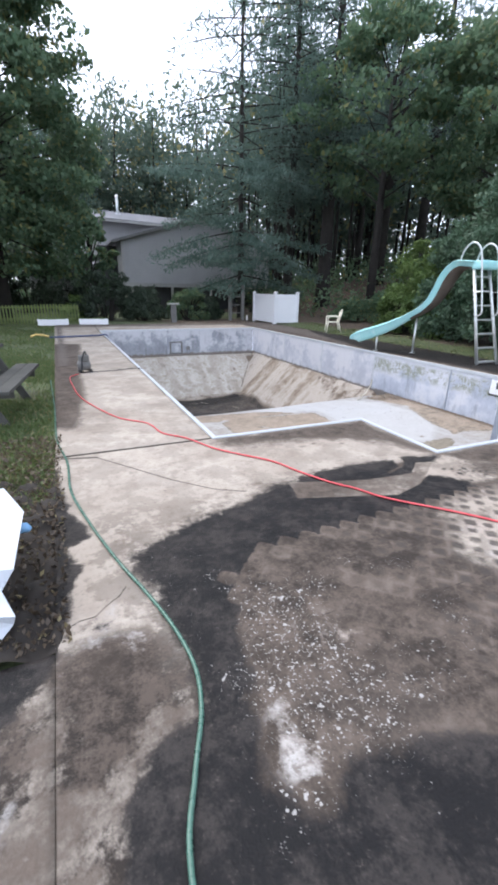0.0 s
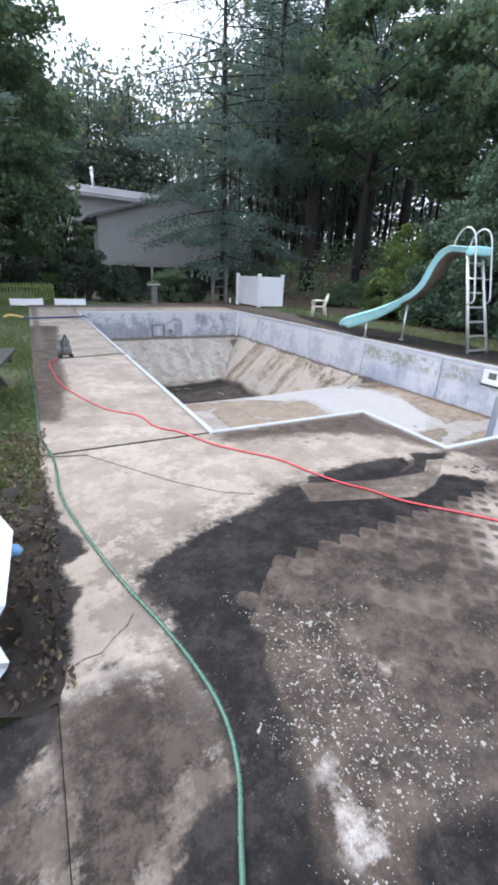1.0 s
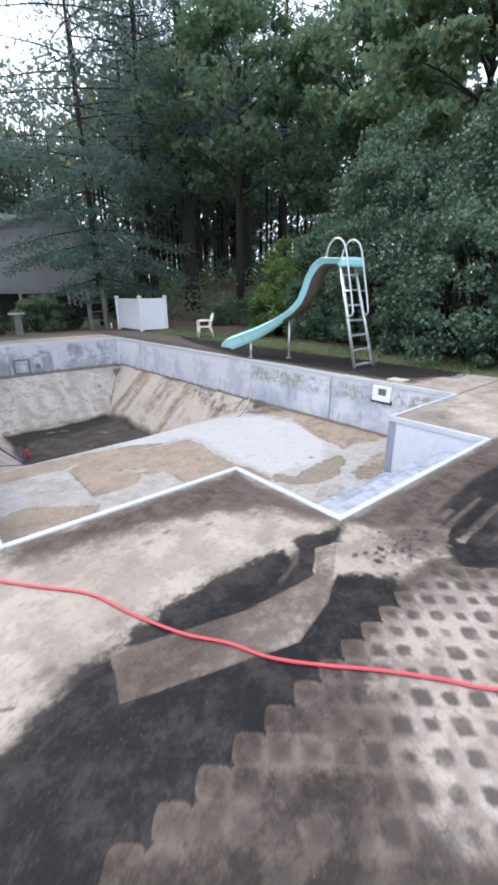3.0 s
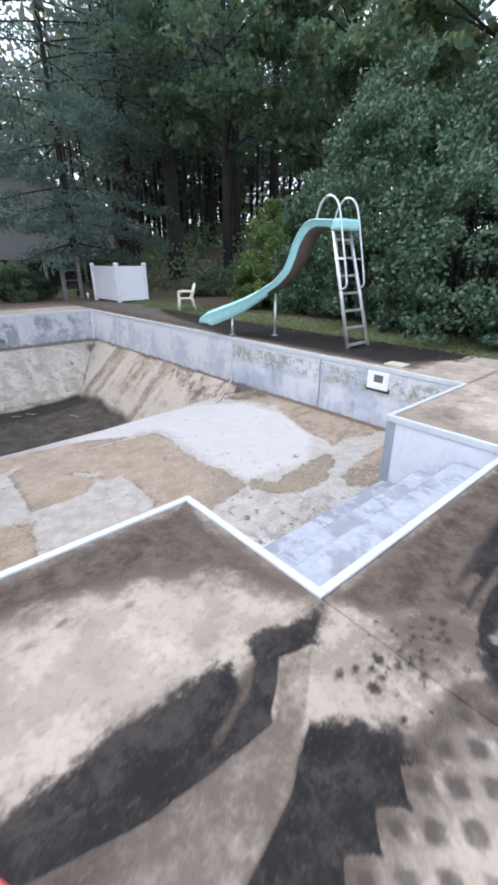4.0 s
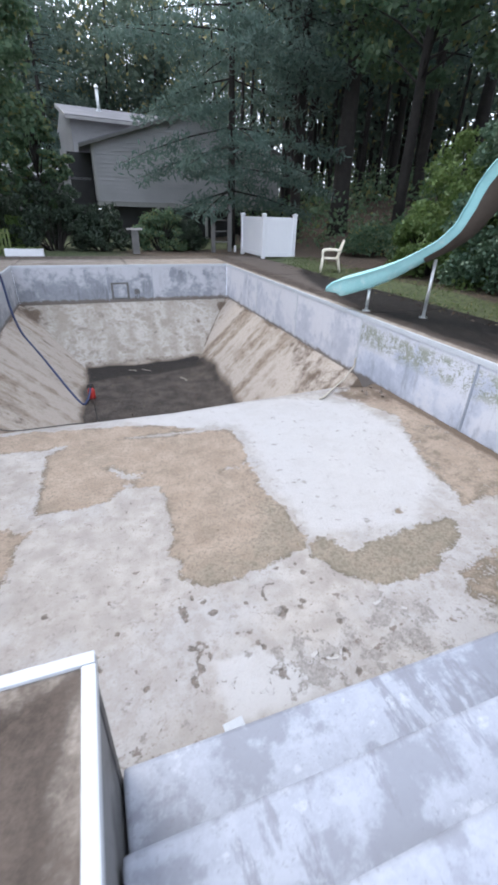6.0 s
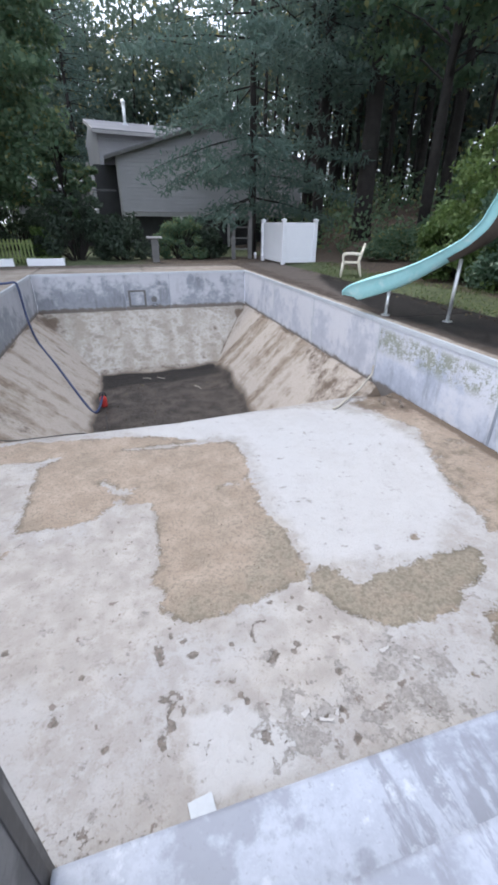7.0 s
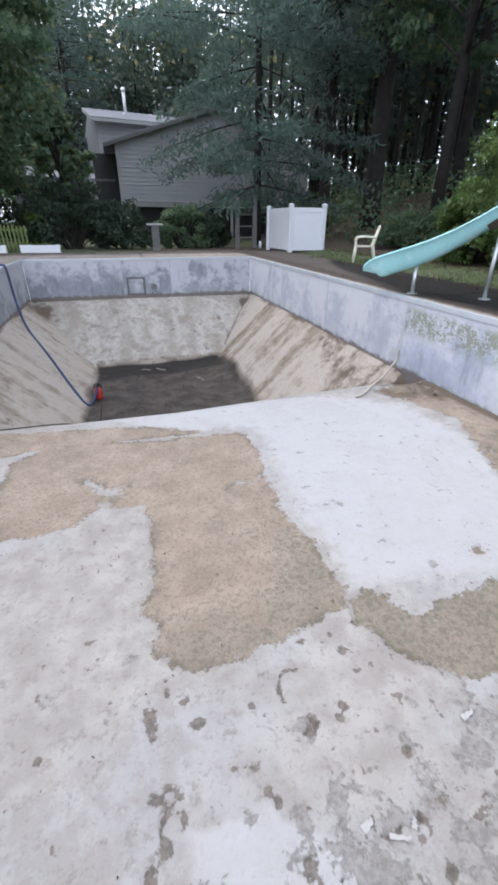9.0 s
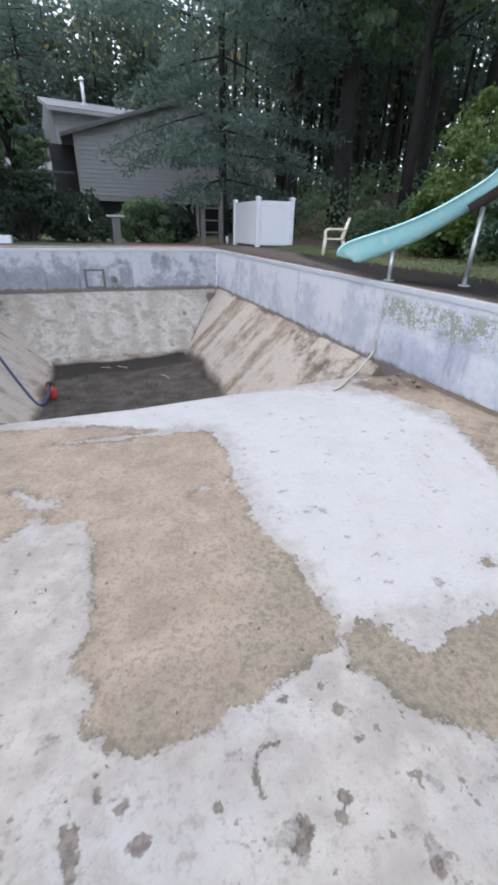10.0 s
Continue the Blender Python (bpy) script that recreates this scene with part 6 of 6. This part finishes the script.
def build_picnic_table():
    t = thing("picnic_table", "weathered grey wooden picnic table on the lawn", "picnic table", (-4.37, 1.9, gz(-4.37, 1.9)), -7)
    for k in range(5):
        part("top_plank", box(bmesh.new(), (-0.36 + k * 0.146, -0.9, 0.70), (-0.36 + k * 0.146 + 0.14, 0.9, 0.74), bev=0.006), M_WOOD, t)
    for s in (-1, 1):
        for k in range(2):
            x = s * 0.62 + (k - 1) * 0.146
            part("bench_plank", box(bmesh.new(), (x, -0.9, 0.42), (x + 0.14, 0.9, 0.46), bev=0.006), M_WOOD, t)
    for y in (-0.62, 0.62):
        part("bench_beam", box(bmesh.new(), (-0.74, y - 0.02, 0.33), (0.74, y + 0.02, 0.42), bev=0.005), M_WOOD, t)
        part("top_beam", box(bmesh.new(), (-0.36, y - 0.02, 0.61), (0.36, y + 0.02, 0.70), bev=0.005), M_WOOD, t)
        for s in (-1, 1):
            m = Matrix.Translation((s * 0.42, y + 0.05, 0.35)) @ pose(0, 0, 0, 0, -s * 27, 0)
            part("leg", box(bmesh.new(), (-0.045, -0.02, -0.4), (0.045, 0.02, 0.4), m, 0.005), M_WOOD, t)


build_picnic_table()


def build_sheeting():
    s = thing("foam_boards", "stack of bent white plastic boards with blue wrap on the grass", "plastic board", (-3.93, -1.85, -0.03))

    def board(x0, y0, z0, wx, wy, tilt_x, tilt_y, turn, thick):
        bm = box(bmesh.new(), (-wx / 2, -wy / 2, -thick), (wx / 2, wy / 2, 0), bev=0.012)
        bmesh.ops.subdivide_edges(bm, edges=bm.edges[:], cuts=2, use_grid_fill=True)
        for v in bm.verts:
            v.co += Vector((0.012 * math.sin(9 * v.co.y + 3 * turn), 0.012 * math.sin(8 * v.co.x), 0.02 * math.sin(5 * v.co.x + 4 * v.co.y)))
        bm.transform(pose(x0, y0, z0, tilt_x, tilt_y, turn))
        part("board", bm, M_PLASTIC, s)
    board(-0.1, 0.0, 0.26, 0.8, 0.5, -4, 4, 6, 0.1)
    board(-0.1, -0.02, 0.12, 0.8, 0.55, -3, 5, -5, 0.1)
    # a stiff sheet folded over the stack, its front edge bent and torn
    fold = [(0.5, 0.39, 0.36), (0.15, 0.405, 0.48), (-0.12, 0.37, 0.465), (-0.2, 0.32, 0.45), (-0.18, 0.24, 0.39), (-0.22, 0.18, 0.44), (-0.2, 0.1, 0.42), (-0.26, 0.0, 0.32)]
    verts, faces, m = [], [], 7
    for i, (y, z, e) in enumerate(fold):
        for k in range(m):
            u = k / (m - 1)
            tear = 0.03 * math.sin(7.3 * i + 2.1 * k)
            verts.append((-0.635 + (e + 0.635) * u, y + tear * (i > 2) - 0.06 * u * (i > 4), max(0.0, z + 0.5 * tear * (2 < i < 7))))
    for i in range(len(fold) - 1):
        for k in range(m - 1):
            faces.append((i * m + k, i * m + k + 1, (i + 1) * m + k + 1, (i + 1) * m + k))
    sheet = raw("sheet", verts, faces, M_PLASTIC, s, "stiff white plastic sheet with a torn front edge")
    sheet.modifiers.new("thick", "SOLIDIFY").thickness = 0.006
    part("blue_wrap", tube([(0.42, 0.1, 0.34), (0.45, 0.11, 0.345), (0.48, 0.11, 0.34), (0.5, 0.1, 0.33)], [0.02, 0.028, 0.026, 0.014], 9), M_BLUETARP, s, "light blue plastic wrap", True)


build_sheeting()


def build_arbour():
    a = thing("trellis", "grey wooden trellis post beside the house", "trellis", (5.45, 17.3, gz(5.45, 17.3)))
    for x in (-0.42, 0.28):
        part("post", box(bmesh.new(), (x, -0.07, -0.1), (x + 0.15, 0.07, 1.75), bev=0.006), M_OLDPOST, a)
    for z in (0.35, 0.75, 1.15, 1.55):
        part("bar", box(bmesh.new(), (-0.27, -0.02, z), (0.28, 0.02, z + 0.05), bev=0.004), M_OLDPOST, a)
    b = thing("filter_stand", "grey pedestal with a pale flat top", "pedestal", (1.9, 16.6, gz(1.9, 16.6)))
    part("column", box(bmesh.new(), (-0.13, -0.1, -0.05), (0.13, 0.1, 0.8), bev=0.02), M_OLDPOST, b)
    part("top", box(bmesh.new(), (-0.28, -0.14, 0.8), (0.28, 0.14, 0.86), bev=0.01), M_TRIM, b)


build_arbour()


def build_lawn_fence():
    f = thing("picket_fence", "low mossy green wooden picket fence behind the planters", "fence")
    y = 16.7
    for z in (0.14, 0.6):
        part("rail", boxes(((-8, y + 0.012, z), (-2.3, y + 0.04, z + 0.05))), M_MOSSY, f)
    first = None
    for k in range(48):
        at = (-8 + k * 0.12, y, gz(-8 + k * 0.12, y) - 0.03)
        if first is None:
            bm = box(bmesh.new(), (-0.03, -0.01, 0.0), (0.03, 0.01, 0.8), bev=0.003)
            for v in bm.verts:
                v.co.z += 0.03 * (v.co.z > 0.7) * (1 - abs(v.co.x) / 0.03)
            first = part("picket", bm, M_MOSSY, f)
            first.location = at
        else:
            q = new("picket", first.data)
            q.parent, q.location = f, at


build_lawn_fence()

# paver on the right deck
tagged(part("paver", box(bmesh.new(), (4.42, 1.0, 0.0), (4.66, 1.3, 0.03), pose(0, 0, 0), 0.008), M_STONE), "pale stone paver lying on the deck", "paver")
# clutter on the lawn beyond the table
cl = thing("folded_cloth", "straw-coloured cloth crumpled on the grass", "cloth", (-3.75, 10.4, 0))
part("cloth", tube(smooth_line([(-0.25, 0, 0.04), (-0.1, 0.05, 0.09), (0.08, 0, 0.07), (0.24, 0.05, 0.03)], 4), [0.03] * 13, 8), M_YELLOW, cl, "", True)
# loose strip hanging from the wall seam into the hole
hose("liner_strip", "torn white liner strip hanging from the wall seam", "strip", [(4.2, 4.76, -0.7), (4.17, 4.74, -0.84), (4.03, 4.65, -0.91), (3.78, 4.42, -0.94), (3.47, 4.17, -0.945), (3.2, 3.94, -0.95), (3.08, 3.88, -0.955)], 0.014, M_STONE)


def small_things():
    r = np.random.default_rng(91)
    paper = part("paper_scrap", box(bmesh.new(), (-0.055, -0.035, 0), (0.055, 0.035, 0.003), pose(0.56, 0.07, -0.958, 2, -1, 6)), M_COPING)
    tagged(paper, "small white scrap of card on the plaster floor", "paper scrap")
    for k in range(3):
        a, L = r.uniform(0, 6.28), r.uniform(0.12, 0.3)
        x, y = r.uniform(0.6, 2.4), r.uniform(8.2, 10.2)
        t = part("twig", tube(smooth_line([(x, y, DEEP + 0.01), (x + 0.5 * L * math.cos(a), y + 0.5 * L * math.sin(a), DEEP + 0.018), (x + L * math.cos(a + 0.2), y + L * math.sin(a + 0.2), DEEP + 0.015)], 4), 0.008, 5), M_STONE)
        tagged(t, "pale dry twig lying in dark sludge", "twig", "twigs in the deep end")
    pipe = part("pipe_stub", tube([(6.02, 17.2, -0.05), (6.02, 17.2, 0.22), (6.02, 17.2, 0.24)], [0.05, 0.05, 0.035], 10), M_WHITE, None, "", True)
    tagged(pipe, "short white plastic pipe stub in the ground", "pipe")
    f = thing("hill_fence", "dark wooden rail fence on top of the slope", "fence")
    for k in range(9):
        x = 12.6 + k * 0.55
        g = gz(x, 25.6)
        part("post", box(bmesh.new(), (x - 0.03, 25.57, g - 0.1), (x + 0.03, 25.63, g + 0.95), bev=0.005), M_OLDPOST, f)
    for h in (0.3, 0.8):
        part("rail", tube([(12.6, 25.56, gz(12.6, 25.6) + h), (14.8, 25.56, gz(14.8, 25.6) + h), (17.0, 25.56, gz(17.0, 25.6) + h)], 0.03, 6), M_OLDPOST, f)
    # curled flakes of plaster and bits in the sludge
    for x, y, L, W, a, curl in ((1.15, 0.31, 0.045, 0.03, 20, 0.012), (1.24, 0.25, 0.07, 0.018, -25, 0.014), (1.31, 0.27, 0.03, 0.02, 60, 0.008), (1.75, 0.52, 0.06, 0.025, 10, 0.01), (1.9, 0.42, 0.035, 0.022, -40, 0.007)):
        verts = [(L * (i / 5 - 0.5), W * (j / 2 - 0.5) * (1 - 0.5 * i / 5) + 0.006 * math.sin(3 * i), curl * (i / 5) ** 2 + 0.002) for i in range(6) for j in range(3)]
        faces = [(i * 3 + j, i * 3 + j + 3, i * 3 + j + 4, i * 3 + j + 1) for i in range(5) for j in range(2)]
        flake = raw("plaster_flake", verts, faces, M_FLAKE)
        flake.modifiers.new("thick", "SOLIDIFY").thickness = 0.002
        flake.matrix_world = pose(x, y, float(pool_depth(np.array([x]), np.array([y]))[0]) + 0.002, 0, 0, a)
        tagged(flake, "curled flake of pale plaster lifting off the floor", "plaster flake", "loose plaster flakes")
    debris = thing("sludge_debris", "scattered leaves and grit in the dark sludge", "debris", kind="stuff")
    x, y = r.uniform(-0.2, 2.8, 240), r.uniform(6.2, 10.3, 240)
    leaf_cloud("bits", np.stack([x, y, 0 * x + DEEP + 0.012], 1), 0.05, M_LITTER, debris, "", 35, 0.5, 0, 0.2)
    # rubble round the hole at the wall's foot
    for k in range(9):
        x, y, s = r.uniform(3.6, 4.1), r.uniform(3.4, 4.1), r.uniform(0.01, 0.032)
        bm = bmesh.new()
        bmesh.ops.create_icosphere(bm, subdivisions=1, radius=s, matrix=pose(x, y, float(pool_depth(np.array([x]), np.array([y]))[0]) + s * 0.4))
        for v in bm.verts:
            v.co += Vector(r.normal(0, s * 0.28, 3))
        tagged(part("rubble_stone", bm, M_RUBBLE), "small lump of broken plaster and earth", "rubble", "rubble at the foot of the wall")


small_things()


# ---- grass ----
def grass(name, label, areas, seed, size=0.09):
    r = np.random.default_rng(seed)
    cs = []
    for xa, xb, ya, yb, n in areas:
        x, y = r.uniform(xa, xb, n), r.uniform(ya, yb, n)
        keep = (np.sin(x * 3.1 + 1.3 * y) + np.sin(y * 2.3 - x) + r.normal(0, 0.8, n)) > -0.75
        x, y = x[keep], y[keep]
        cs.append(np.stack([x, y, terrain(x, y) + 0.025], 1))
    g = thing(name, label, "grass", kind="stuff")
    leaf_cloud("blades", np.concatenate(cs), size, M_GRASS, g, "", seed, 0.13, -1.4, 0.1)


def soil_strip():
    s = grid_mesh("bare_soil", np.linspace(-3.95, -3.3, 40), np.linspace(-2.275, -0.45, 90), lambda X, Y: -0.02 + 0.035 * np.clip(np.sin(X * 23 + Y * 9) * np.sin(Y * 17 - X * 5), -0.5, 1) * (X < -3.32) + 0.02 * (X < -3.34), M_SOIL)
    tagged(s, "dark bare soil with leaf litter along the concrete", "soil", kind="structure")
    r = np.random.default_rng(31)
    n = 2400
    x, y = r.uniform(-3.9, -3.3, n), r.uniform(-2.25, 0.6, n)
    litter = thing("leaf_litter", "dry brown leaves and twigs on soil", "leaf litter", kind="stuff")
    leaf_cloud("leaves", np.stack([x, y, r.uniform(0.004, 0.03, n)], 1), 0.032, M_LITTER, litter, "", 32, 0.6, 0, 0.2)
    n = 260
    x, y = r.uniform(5.7, 6.2, n), r.uniform(0.5, 12, n)
    leaf_cloud("leaves", np.stack([x, y, 0 * x + 0.012], 1), 0.05, M_LITTER, litter, "", 33, 0.6, 0, 0.2)
    x, y = r.uniform(0.2, 2.6, 46), r.uniform(0.1, 2.2, 46)
    leaf_cloud("leaves", np.stack([x, y, 0 * x - 0.955], 1), 0.022, M_LITTER, litter, "", 34, 0.4, 0, 0.2)


soil_strip()
grass("grass", "patchy uncut green grass", [(-6.0, -3.36, -0.9, 6.5, 46000), (-7.5, -3.36, 6.5, 15, 24000), (-3.9, -3.5, -1.5, -0.9, 160), (6.14, 7.7, 0.6, 13.5, 6500), (-9, -2, 15.9, 24, 14000)], 61)
